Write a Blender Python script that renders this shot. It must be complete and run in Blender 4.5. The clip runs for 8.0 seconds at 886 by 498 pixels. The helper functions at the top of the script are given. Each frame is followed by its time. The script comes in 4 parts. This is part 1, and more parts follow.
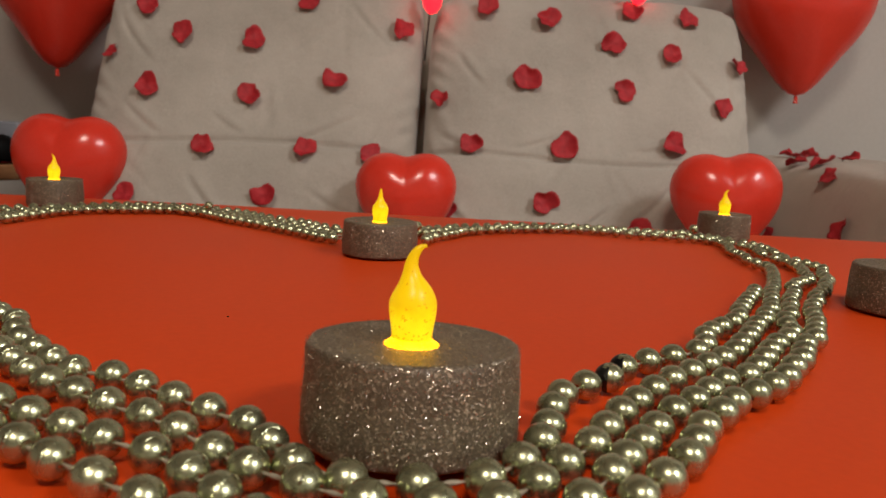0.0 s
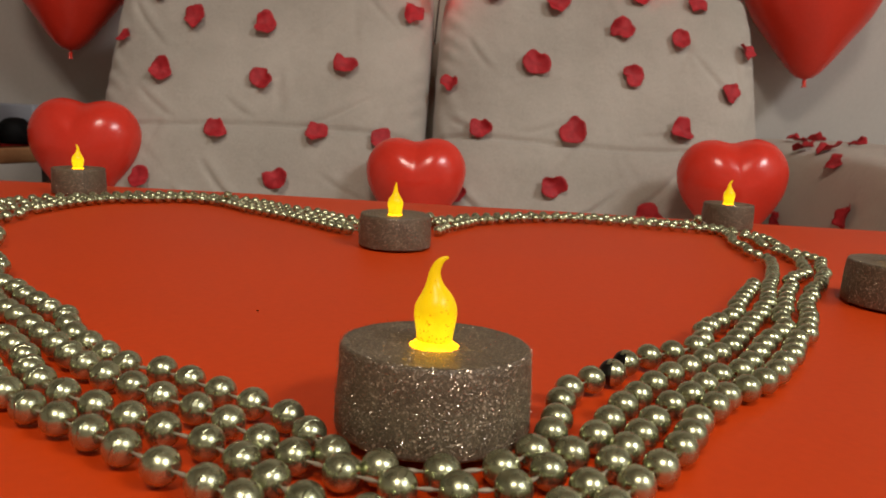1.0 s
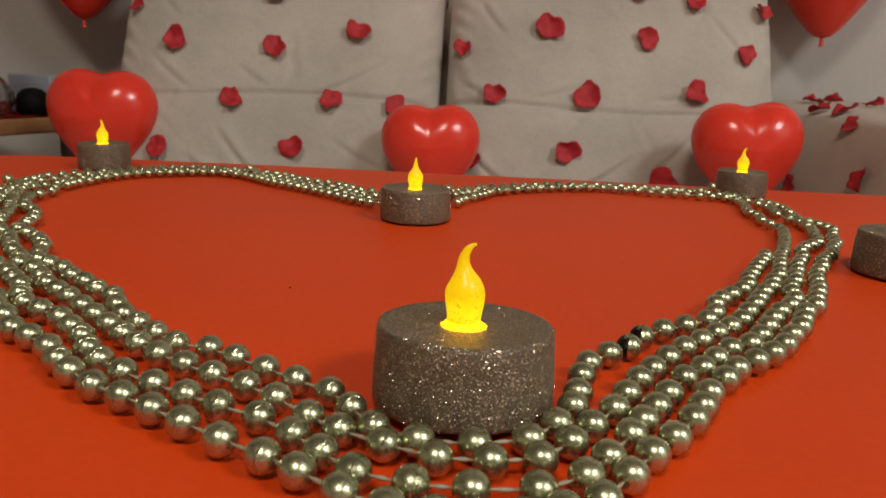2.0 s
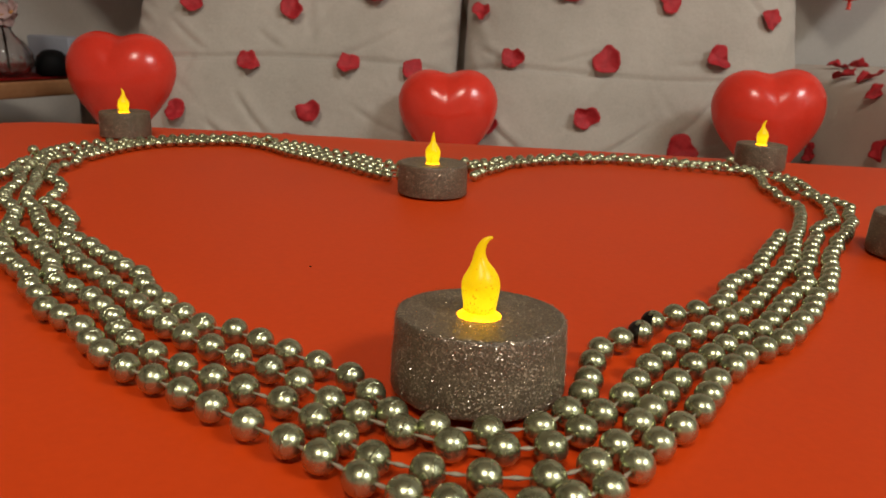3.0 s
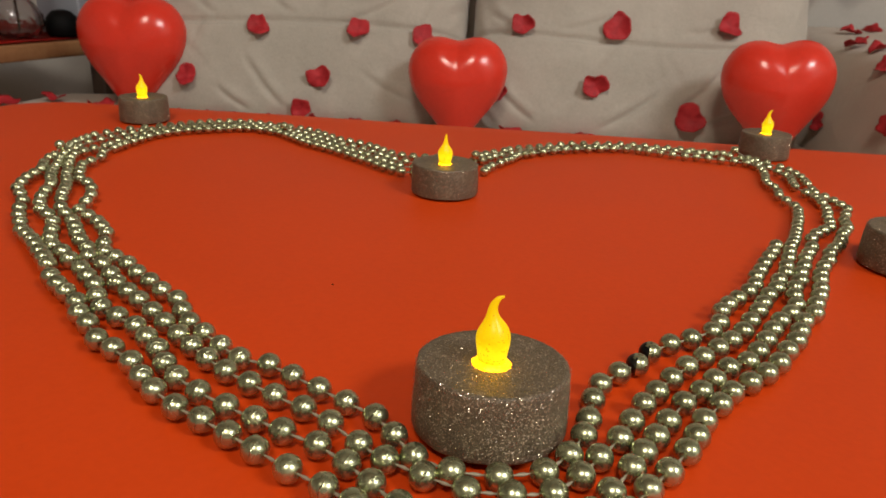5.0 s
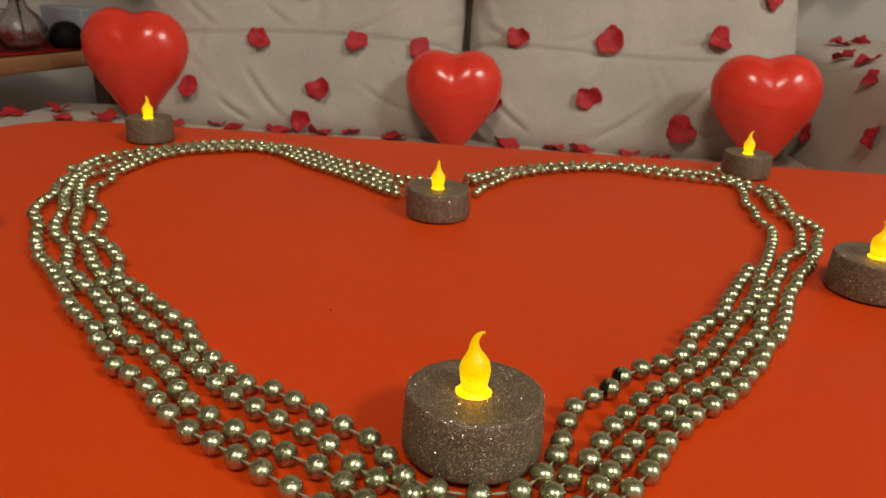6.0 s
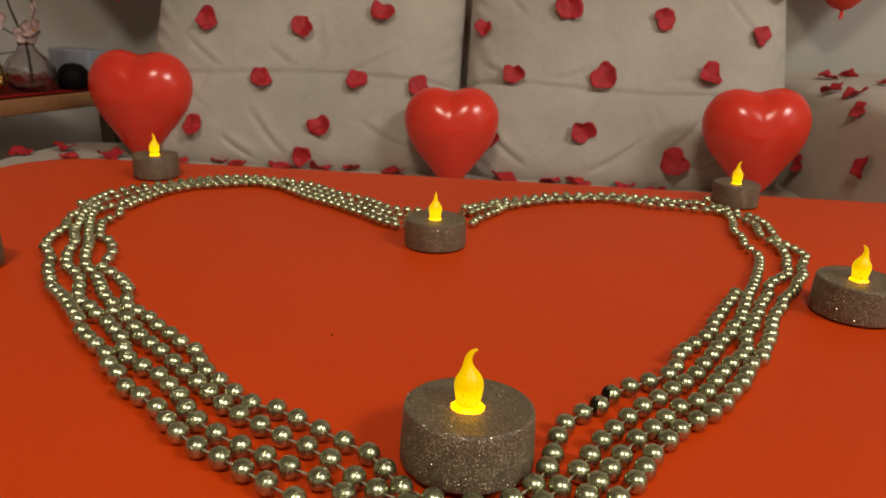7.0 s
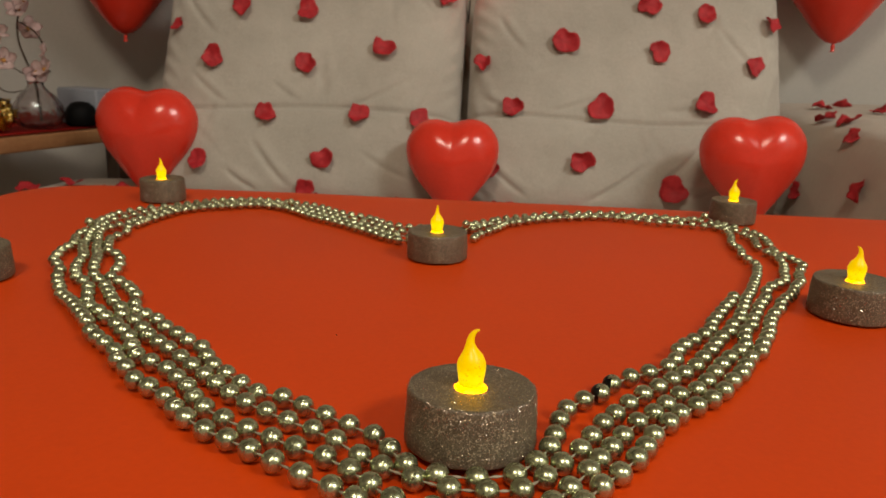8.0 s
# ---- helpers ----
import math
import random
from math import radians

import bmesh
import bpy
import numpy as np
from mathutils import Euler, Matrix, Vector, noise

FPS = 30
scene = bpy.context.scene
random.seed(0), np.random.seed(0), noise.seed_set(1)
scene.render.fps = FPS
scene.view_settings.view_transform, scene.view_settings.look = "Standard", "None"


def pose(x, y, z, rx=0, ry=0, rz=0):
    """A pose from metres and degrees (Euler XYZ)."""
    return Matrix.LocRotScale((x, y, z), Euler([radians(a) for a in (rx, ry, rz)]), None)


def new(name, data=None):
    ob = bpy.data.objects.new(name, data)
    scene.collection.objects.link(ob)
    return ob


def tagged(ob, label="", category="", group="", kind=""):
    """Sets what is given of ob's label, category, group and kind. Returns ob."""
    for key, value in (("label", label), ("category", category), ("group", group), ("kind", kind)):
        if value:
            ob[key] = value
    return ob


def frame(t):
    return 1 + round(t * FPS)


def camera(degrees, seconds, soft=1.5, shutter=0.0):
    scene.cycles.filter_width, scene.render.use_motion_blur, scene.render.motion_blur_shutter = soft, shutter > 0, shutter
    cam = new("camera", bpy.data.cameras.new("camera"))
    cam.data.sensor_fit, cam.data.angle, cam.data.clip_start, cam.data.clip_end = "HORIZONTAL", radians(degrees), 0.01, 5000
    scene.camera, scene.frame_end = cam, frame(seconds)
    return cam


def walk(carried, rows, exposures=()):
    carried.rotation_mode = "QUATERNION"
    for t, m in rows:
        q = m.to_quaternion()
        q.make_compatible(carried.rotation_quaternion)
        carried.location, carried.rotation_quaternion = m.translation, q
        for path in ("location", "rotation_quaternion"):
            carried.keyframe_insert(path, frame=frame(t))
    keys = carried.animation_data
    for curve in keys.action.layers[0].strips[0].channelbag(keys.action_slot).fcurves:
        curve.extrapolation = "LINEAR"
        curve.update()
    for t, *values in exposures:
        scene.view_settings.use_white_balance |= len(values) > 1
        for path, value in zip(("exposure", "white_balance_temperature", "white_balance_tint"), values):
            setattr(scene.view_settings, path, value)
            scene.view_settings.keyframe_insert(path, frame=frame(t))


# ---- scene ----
cam = camera(61.91, 8.0)
cam.data.dof.use_dof = True
cam.data.dof.focus_distance = 0.205
cam.data.dof.aperture_fstop = 41.0
# seconds, x, y, z, then the turns about x, y and z
PATH = [
    (0.0, 0.00541, 0.00644, 0.50336, 81.306, -3.019, 1.228),
    (0.5, 0.00279, -0.00060, 0.50557, 80.829, -3.222, 1.555),
    (1.0, 0.00276, -0.00649, 0.51164, 79.575, -3.126, 1.800),
    (1.5, 0.00029, -0.01186, 0.51519, 78.150, -2.586, 2.088),
    (3.0, -0.00108, -0.01827, 0.52624, 73.385, -2.610, 3.960),
    (3.5, 0.00033, -0.01906, 0.53109, 72.102, -2.530, 4.374),
    (4.0, -0.00031, -0.01986, 0.54036, 70.477, -2.653, 4.679),
    (4.5, -0.00549, -0.02170, 0.54830, 69.125, -2.766, 4.624),
    (6.0, -0.00086, -0.03964, 0.57276, 68.983, -2.852, 4.520),
    (6.5, -0.00015, -0.04767, 0.57939, 70.141, -2.662, 4.435),
    (7.0, 0.00193, -0.05236, 0.57398, 71.721, -2.304, 4.403),
    (7.5, 0.00132, -0.05915, 0.56759, 73.392, -2.013, 4.410),
    (8.0, 0.00328, -0.06313, 0.55969, 75.077, -1.748, 4.402),
]
walk(cam, [(t, pose(x, y, z, rx, ry, rz)) for t, x, y, z, rx, ry, rz in PATH],
     exposures=[(0.0, -0.08, 6500, 15), (1.5, -0.06, 6450, 13), (3.5, -0.04, 6450, 11), (4.5, 0.08, 6450, 11), (6.0, 0.00, 6650, 10), (6.9, -0.10, 6800, 10), (8.0, -0.05, 6820, 8)])

# ---- light: two round ceiling lamps, one warm and one cooler, in a closed room ----
world = bpy.data.worlds.new("room_dark")
scene.world = world
world.use_nodes = True
world.node_tree.nodes["Background"].inputs[0].default_value = (0.9, 0.85, 0.8, 1)
world.node_tree.nodes["Background"].inputs[1].default_value = 0.02
LAMPS = [((-0.10, -1.25, 2.36), 33.0, 0.30, (1.0, 0.88, 0.73)), ((1.85, -1.10, 2.36), 56.0, 0.42, (0.98, 0.96, 0.92))]

TOP = 0.45           # height of the table's cover
SEAT = 0.37          # height of the sofa's seat
WALL = 1.20          # the wall behind the sofa


# ---- materials ----
def material(name):
    m = bpy.data.materials.new(name)
    m.use_nodes = True
    nt = m.node_tree
    return m, nt, nt.nodes["Principled BSDF"], nt.nodes["Material Output"]


def node(nt, kind, **values):
    n = nt.nodes.new(kind)
    for key, v in values.items():
        n.inputs[key.replace("_", " ")].default_value = v
    return n


def coords(nt, scale=1.0):
    tc = nt.nodes.new("ShaderNodeTexCoord")
    mp = nt.nodes.new("ShaderNodeMapping")
    mp.inputs["Scale"].default_value = (scale, scale, scale)
    nt.links.new(tc.outputs["Object"], mp.inputs["Vector"])
    return mp.outputs["Vector"]


def noisy(nt, vec, scale, detail=4.0, rough=0.55):
    n = node(nt, "ShaderNodeTexNoise", Scale=scale, Detail=detail, Roughness=rough)
    nt.links.new(vec, n.inputs["Vector"])
    return n.outputs["Fac"]


def ramp(nt, fac, *stops):
    r = nt.nodes.new("ShaderNodeValToRGB")
    e = r.color_ramp.elements
    while len(e) < len(stops):
        e.new(0.5)
    for el, (p, c) in zip(e, stops):
        el.position, el.color = p, (*c, 1)
    nt.links.new(fac, r.inputs["Fac"])
    return r.outputs["Color"]


def bump(nt, bsdf, height, strength, distance):
    b = node(nt, "ShaderNodeBump", Strength=strength, Distance=distance)
    nt.links.new(height, b.inputs["Height"])
    if bsdf.inputs["Normal"].is_linked:
        nt.links.new(bsdf.inputs["Normal"].links[0].from_socket, b.inputs["Normal"])
    nt.links.new(b.outputs["Normal"], bsdf.inputs["Normal"])


def two_scale(name, dark, light, coarse, fine, rough, bump_fine=0.2, dist=0.0005, metallic=0.0, spec=0.5, rough_var=0.08):
    """A surface whose colour, gloss and relief vary at a coarse and a fine scale."""
    m, nt, b, _ = material(name)
    v = coords(nt)
    big, small = noisy(nt, v, coarse, 5), noisy(nt, v, fine, 3)
    mix = node(nt, "ShaderNodeMath")
    mix.operation = "MULTIPLY_ADD"
    mix.inputs[1].default_value = 0.35
    nt.links.new(small, mix.inputs[0])
    half = node(nt, "ShaderNodeMath")
    half.operation = "MULTIPLY"
    half.inputs[1].default_value = 0.65
    nt.links.new(big, half.inputs[0])
    nt.links.new(half.outputs[0], mix.inputs[2])
    nt.links.new(ramp(nt, mix.outputs[0], (0.32, dark), (0.68, light)), b.inputs["Base Color"])
    rr = node(nt, "ShaderNodeMapRange")
    rr.inputs["To Min"].default_value, rr.inputs["To Max"].default_value = rough - rough_var, rough + rough_var
    nt.links.new(big, rr.inputs["Value"])
    nt.links.new(rr.outputs["Result"], b.inputs["Roughness"])
    b.inputs["Metallic"].default_value = metallic
    b.inputs["Specular IOR Level"].default_value = spec
    if bump_fine:
        bump(nt, b, small, bump_fine, dist)
    return m


def fabric(name, dark, light):
    m = two_scale(name, dark, light, 9.0, 620.0, 0.92, 0.0, spec=0.15)
    nt, b = m.node_tree, m.node_tree.nodes["Principled BSDF"]
    v = coords(nt)
    bump(nt, b, noisy(nt, v, 900.0, 2), 0.25, 0.0006)
    bump(nt, b, noisy(nt, v, 26.0, 3), 0.55, 0.005)
    b.inputs["Sheen Weight"].default_value = 0.25
    b.inputs["Sheen Roughness"].default_value = 0.5
    return m


M_COVER = two_scale("red_table_cover", (0.57, 0.049, 0.0032), (0.65, 0.058, 0.0042), 6.0, 420.0, 0.50, 0.10, 0.0002, spec=0.20, rough_var=0.05)
M_SUEDE = fabric("beige_suede", (0.370, 0.340, 0.292), (0.545, 0.506, 0.442))
M_SUEDE_ARM = fabric("beige_suede_arm", (0.40, 0.34, 0.275), (0.50, 0.43, 0.35))
M_WALL = two_scale("painted_wall", (0.45, 0.435, 0.40), (0.52, 0.50, 0.465), 2.5, 160.0, 0.85, 0.15, 0.0008, spec=0.2)
M_CEIL = two_scale("ceiling_paint", (0.56, 0.54, 0.51), (0.62, 0.60, 0.57), 2.0, 120.0, 0.9, 0.1, 0.0008, spec=0.2)
M_FLOOR = two_scale("floor_boards", (0.18, 0.115, 0.07), (0.28, 0.185, 0.115), 5.0, 90.0, 0.45, 0.1, 0.0006)
M_WOOD = two_scale("oak_edge", (0.24, 0.105, 0.042), (0.36, 0.18, 0.078), 14.0, 150.0, 0.45, 0.2, 0.0004)
M_DARKWOOD = two_scale("dark_wood", (0.030, 0.016, 0.010), (0.055, 0.030, 0.018), 14.0, 150.0, 0.5, 0.2, 0.0004)
M_RUNNER = two_scale("red_runner", (0.42, 0.016, 0.012), (0.55, 0.026, 0.018), 20.0, 500.0, 0.75, 0.4, 0.0006, spec=0.2)
M_THREAD = two_scale("bead_thread", (0.24, 0.205, 0.14), (0.38, 0.33, 0.24), 200.0, 2000.0, 0.5, 0.1, 0.0002)
M_BLACK = two_scale("black_plastic", (0.003, 0.003, 0.003), (0.006, 0.006, 0.006), 30.0, 600.0, 0.6, 0.1, 0.0002, spec=0.08)
M_WHITE = two_scale("white_plastic", (0.22, 0.24, 0.28), (0.28, 0.30, 0.34), 12.0, 300.0, 0.5, 0.05, 0.0002)
M_STEM = two_scale("branch_bark", (0.045, 0.030, 0.022), (0.10, 0.070, 0.050), 60.0, 500.0, 0.8, 0.5, 0.0008, spec=0.2)
M_BLOSSOM = two_scale("pink_blossom", (0.76, 0.55, 0.54), (0.88, 0.73, 0.70), 70.0, 700.0, 0.7, 0.2, 0.0004, spec=0.2)
M_STAMEN = two_scale("blossom_heart", (0.40, 0.18, 0.05), (0.60, 0.30, 0.08), 200.0, 900.0, 0.7, 0.3, 0.0004)
M_WIRE = two_scale("dark_wire", (0.03, 0.015, 0.012), (0.05, 0.02, 0.018), 100.0, 600.0, 0.5, 0.0)


def bead_material(name, dark, light, rough):
    """Champagne pearl lacquer, each bead a little different, with a faint moulding mark."""
    m, nt, b, _ = material(name)
    v = coords(nt)
    oi = nt.nodes.new("ShaderNodeObjectInfo")
    add = nt.nodes.new("ShaderNodeVectorMath")
    add.operation = "ADD"
    nt.links.new(v, add.inputs[0])
    nt.links.new(oi.outputs["Random"], add.inputs[1])
    n = noisy(nt, add.outputs[0], 420.0, 4)
    mix = node(nt, "ShaderNodeMath")
    mix.operation = "MULTIPLY_ADD"
    mix.inputs[1].default_value = 0.5
    nt.links.new(oi.outputs["Random"], mix.inputs[0])
    half = node(nt, "ShaderNodeMath")
    half.operation = "MULTIPLY"
    half.inputs[1].default_value = 0.5
    nt.links.new(n, half.inputs[0])
    nt.links.new(half.outputs[0], mix.inputs[2])
    nt.links.new(ramp(nt, mix.outputs[0], (0.2, dark), (0.8, light)), b.inputs["Base Color"])
    b.inputs["Metallic"].default_value = 0.95
    rr = node(nt, "ShaderNodeMapRange")
    rr.inputs["To Min"].default_value, rr.inputs["To Max"].default_value = rough - 0.05, rough + 0.09
    nt.links.new(n, rr.inputs["Value"])
    nt.links.new(rr.outputs["Result"], b.inputs["Roughness"])
    bump(nt, b, noisy(nt, add.outputs[0], 800.0, 3), 0.16, 0.0002)
    # a ragged crack left by the mould across one side of the bead, and scuffs
    tc = nt.nodes.new("ShaderNodeTexCoord")
    sep = nt.nodes.new("ShaderNodeSeparateXYZ")
    nt.links.new(tc.outputs["Object"], sep.inputs[0])
    wob = node(nt, "ShaderNodeMath")
    wob.operation = "MULTIPLY_ADD"
    wob.inputs[1].default_value = 0.0016
    nt.links.new(noisy(nt, add.outputs[0], 380.0, 2), wob.inputs[0])
    nt.links.new(sep.outputs["Z"], wob.inputs[2])
    off = node(nt, "ShaderNodeMath")
    off.operation = "SUBTRACT"
    off.inputs[1].default_value = 0.0021
    nt.links.new(wob.outputs[0], off.inputs[0])
    ab = node(nt, "ShaderNodeMath")
    ab.operation = "ABSOLUTE"
    nt.links.new(off.outputs[0], ab.inputs[0])
    seam = node(nt, "ShaderNodeMapRange")
    seam.inputs["From Max"].default_value = 0.00026
    seam.inputs["To Min"].default_value, seam.inputs["To Max"].default_value = 1.0, 0.0
    nt.links.new(ab.outputs[0], seam.inputs["Value"])
    some = node(nt, "ShaderNodeMapRange")
    some.inputs["From Min"].default_value, some.inputs["From Max"].default_value = 0.48, 0.58
    nt.links.new(noisy(nt, add.outputs[0], 230.0, 2), some.inputs["Value"])
    cut = node(nt, "ShaderNodeMath")
    cut.operation = "MULTIPLY"
    nt.links.new(seam.outputs["Result"], cut.inputs[0])
    nt.links.new(some.outputs["Result"], cut.inputs[1])
    bump(nt, b, cut.outputs[0], 0.9, 0.00022)
    b.inputs["Coat Weight"].default_value = 0.22
    b.inputs["Coat Roughness"].default_value = 0.13
    return m


M_BEAD = bead_material("champagne_bead", (0.40, 0.425, 0.255), (0.53, 0.555, 0.345), 0.25)
M_BEAD_DARK = bead_material("worn_black_bead", (0.02, 0.02, 0.02), (0.05, 0.05, 0.045), 0.3)


def glitter_material():
    """Rose-grey glitter: facets of random lean over a dull ground."""
    m, nt, b, _ = material("rose_grey_glitter")
    v = coords(nt)
    vor = node(nt, "ShaderNodeTexVoronoi", Scale=3000.0)
    nt.links.new(v, vor.inputs["Vector"])
    sep = nt.nodes.new("ShaderNodeSeparateColor")
    nt.links.new(vor.outputs["Color"], sep.inputs["Color"])
    big = noisy(nt, v, 220.0, 3)
    c1 = ramp(nt, sep.outputs[0], (0.0, (0.102, 0.085, 0.054)), (0.60, (0.142, 0.118, 0.076)), (0.90, (0.195, 0.162, 0.108)), (1.0, (0.55, 0.48, 0.36)))
    c2 = ramp(nt, big, (0.3, (0.72, 0.66, 0.62)), (0.7, (1.0, 0.95, 0.9)))
    mul = nt.nodes.new("ShaderNodeMix")
    mul.data_type, mul.blend_type = "RGBA", "MULTIPLY"
    mul.inputs["Factor"].default_value = 1.0
    nt.links.new(c1, mul.inputs["A"])
    nt.links.new(c2, mul.inputs["B"])
    nt.links.new(mul.outputs["Result"], b.inputs["Base Color"])
    b.inputs["Metallic"].default_value = 0.05
    b.inputs["Roughness"].default_value = 0.42
    bump(nt, b, vor.outputs["Distance"], 0.45, 0.0003)
    bump(nt, b, sep.outputs[1], 0.5, 0.00025)
    return m


def flake_material():
    m, nt, b, _ = material("glitter_flake")
    geo = nt.nodes.new("ShaderNodeNewGeometry")
    nt.links.new(ramp(nt, geo.outputs["Random Per Island"], (0.0, (0.48, 0.40, 0.29)), (0.6, (0.74, 0.65, 0.50)), (1.0, (0.85, 0.80, 0.70))), b.inputs["Base Color"])
    b.inputs["Metallic"].default_value = 1.0
    b.inputs["Roughness"].default_value = 0.27
    return m


def flame_material():
    """A frosted yellow plastic flame lit from below by its lamp."""
    m, nt, b, out = material("lit_yellow_flame")
    tc = nt.nodes.new("ShaderNodeTexCoord")
    sep = nt.nodes.new("ShaderNodeSeparateXYZ")
    nt.links.new(tc.outputs["Object"], sep.inputs[0])
    mr = node(nt, "ShaderNodeMapRange")
    mr.inputs["From Min"].default_value, mr.inputs["From Max"].default_value = 0.0, 0.016
    nt.links.new(sep.outputs["Z"], mr.inputs["Value"])
    n = noisy(nt, tc.outputs["Object"], 260.0, 3)
    add = node(nt, "ShaderNodeMath")
    add.operation = "MULTIPLY_ADD"
    add.inputs[1].default_value, add.inputs[2].default_value = 0.34, -0.17
    nt.links.new(n, add.inputs[0])
    s = node(nt, "ShaderNodeMath")
    s.operation = "ADD"
    nt.links.new(mr.outputs["Result"], s.inputs[0])
    nt.links.new(add.outputs[0], s.inputs[1])
    col = ramp(nt, s.outputs[0], (0.0, (1.0, 0.56, 0.001)), (0.16, (1.0, 0.68, 0.006)), (0.34, (1.0, 0.66, 0.002)), (0.62, (1.0, 0.62, 0.001)), (1.0, (0.95, 0.57, 0.001)))
    nt.links.new(col, b.inputs["Emission Color"])
    stren = ramp(nt, s.outputs[0], (0.0, (1.0, 1.0, 1.0)), (0.2, (1.0, 1.0, 1.0)), (0.42, (0.62, 0.62, 0.62)), (0.7, (0.56, 0.56, 0.56)), (1.0, (0.46, 0.46, 0.46)))
    k = node(nt, "ShaderNodeMath")
    k.operation = "MULTIPLY"
    k.inputs[1].default_value = 1.12
    nt.links.new(stren, k.inputs[0])
    # stray specks of glitter stuck to the plastic, most of them low down
    vor = node(nt, "ShaderNodeTexVoronoi", Scale=3600.0)
    nt.links.new(tc.outputs["Object"], vor.inputs["Vector"])
    sp = nt.nodes.new("ShaderNodeSeparateColor")
    nt.links.new(vor.outputs["Color"], sp.inputs["Color"])
    low = node(nt, "ShaderNodeMapRange")
    low.inputs["From Max"].default_value = 0.010
    low.inputs["To Min"].default_value, low.inputs["To Max"].default_value = 0.93, 0.992
    nt.links.new(sep.outputs["Z"], low.inputs["Value"])
    is_speck = node(nt, "ShaderNodeMath")
    is_speck.operation = "LESS_THAN"
    nt.links.new(sp.outputs[0], is_speck.inputs[0])
    nt.links.new(low.outputs["Result"], is_speck.inputs[1])
    dim = node(nt, "ShaderNodeMath")
    dim.operation = "MULTIPLY_ADD"
    dim.inputs[1].default_value, dim.inputs[2].default_value = 0.62, 0.38
    nt.links.new(is_speck.outputs[0], dim.inputs[0])
    lit = node(nt, "ShaderNodeMath")
    lit.operation = "MULTIPLY"
    nt.links.new(k.outputs[0], lit.inputs[0])
    nt.links.new(dim.outputs[0], lit.inputs[1])
    nt.links.new(lit.outputs[0], b.inputs["Emission Strength"])
    b.inputs["Base Color"].default_value = (0.50, 0.32, 0.002, 1)
    b.inputs["Specular IOR Level"].default_value = 0.25
    b.inputs["Roughness"].default_value = 0.32
    return m


def balloon_material():
    m = two_scale("red_latex", (0.70, 0.040, 0.020), (0.80, 0.050, 0.026), 12.0, 240.0, 0.20, 0.0, spec=0.5, rough_var=0.04)
    b = m.node_tree.nodes["Principled BSDF"]
    b.inputs["Subsurface Weight"].default_value = 0.12
    b.inputs["Subsurface Radius"].default_value = (0.02, 0.003, 0.002)
    b.inputs["Subsurface Scale"].default_value = 0.3
    return m


def petal_material():
    m = two_scale("silk_petal", (0.30, 0.012, 0.018), (0.56, 0.034, 0.042), 130.0, 900.0, 0.60, 0.4, 0.0005, spec=0.3)
    return m


def glass(name, tint, rough=0.02, ripple=0.25):
    m, nt, b, _ = material(name)
    n = noisy(nt, coords(nt), 90.0, 2)
    rr = node(nt, "ShaderNodeMapRange")
    rr.inputs["To Min"].default_value, rr.inputs["To Max"].default_value = rough, rough + 0.06
    nt.links.new(n, rr.inputs["Value"])
    nt.links.new(rr.outputs["Result"], b.inputs["Roughness"])
    bump(nt, b, n, ripple, 0.002)
    b.inputs["Base Color"].default_value = (*tint, 1)
    b.inputs["Transmission Weight"].default_value = 1.0
    b.inputs["IOR"].default_value = 1.45
    return m


def glowing(name, colour, strength):
    m, nt, b, _ = material(name)
    b.inputs["Base Color"].default_value = (*colour, 1)
    b.inputs["Emission Color"].default_value = (*colour, 1)
    b.inputs["Emission Strength"].default_value = strength
    b.inputs["Roughness"].default_value = 0.4
    return m


M_GLITTER, M_FLAKE, M_FLAME = glitter_material(), flake_material(), flame_material()
M_BALLOON, M_PETAL = balloon_material(), petal_material()
M_GLASS, M_AMBER = glass("vase_glass", (0.86, 0.83, 0.84), 0.03, 0.6), glass("amber_glass", (0.90, 0.62, 0.12), 0.08)
M_GOLD = two_scale("gold_leaf", (0.55, 0.36, 0.08), (0.85, 0.62, 0.20), 90.0, 700.0, 0.28, 0.5, 0.001, metallic=1.0)
M_REDBULB = glowing("red_bulb_light", (1.0, 0.012, 0.02), 3.0)
# lit flange; strong speckled emission also stands in for flame light on glitter
M_COLLAR = glowing("collar_glitter_glow", (1.0, 0.40, 0.001), 4.0)
speck = M_COLLAR.node_tree
dots = noisy(speck, coords(speck), 1900.0, 2)
speck.links.new(ramp(speck, dots, (0.36, (1.6, 1.6, 1.6)), (0.58, (6.0, 6.0, 6.0))), speck.nodes["Principled BSDF"].inputs["Emission Strength"])


# ---- mesh helpers ----
def part(name, bm, mat, parent=None, label="", smooth=True):
    """Links a bmesh as one object, under a thing if one is given."""
    me = bpy.data.meshes.new(name)
    bm.normal_update()
    bm.to_mesh(me)
    bm.free()
    if smooth:
        me.polygons.foreach_set("use_smooth", [True] * len(me.polygons))
    me.materials.append(mat)
    ob = new(name, me)
    if parent:
        ob.parent = parent
    if label:
        tagged(ob, label)
    return ob


def thing(name, m, label, category, group="", kind=""):
    ob = new(name)
    ob.empty_display_size = 0.01
    ob.matrix_basis = m
    return tagged(ob, label, category, group, kind)


def box(bm, x0, x1, y0, y1, z0, z1, bevel=0.0, segments=2):
    made = bmesh.ops.create_cube(bm, size=1.0, matrix=Matrix.Translation(((x0 + x1) / 2, (y0 + y1) / 2, (z0 + z1) / 2)) @ Matrix.Diagonal((x1 - x0, y1 - y0, z1 - z0, 1)))
    if bevel:
        edges = list({e for v in made["verts"] for e in v.link_edges})
        bmesh.ops.bevel(bm, geom=edges, offset=bevel, segments=segments, affect="EDGES", profile=0.5)
    return bm


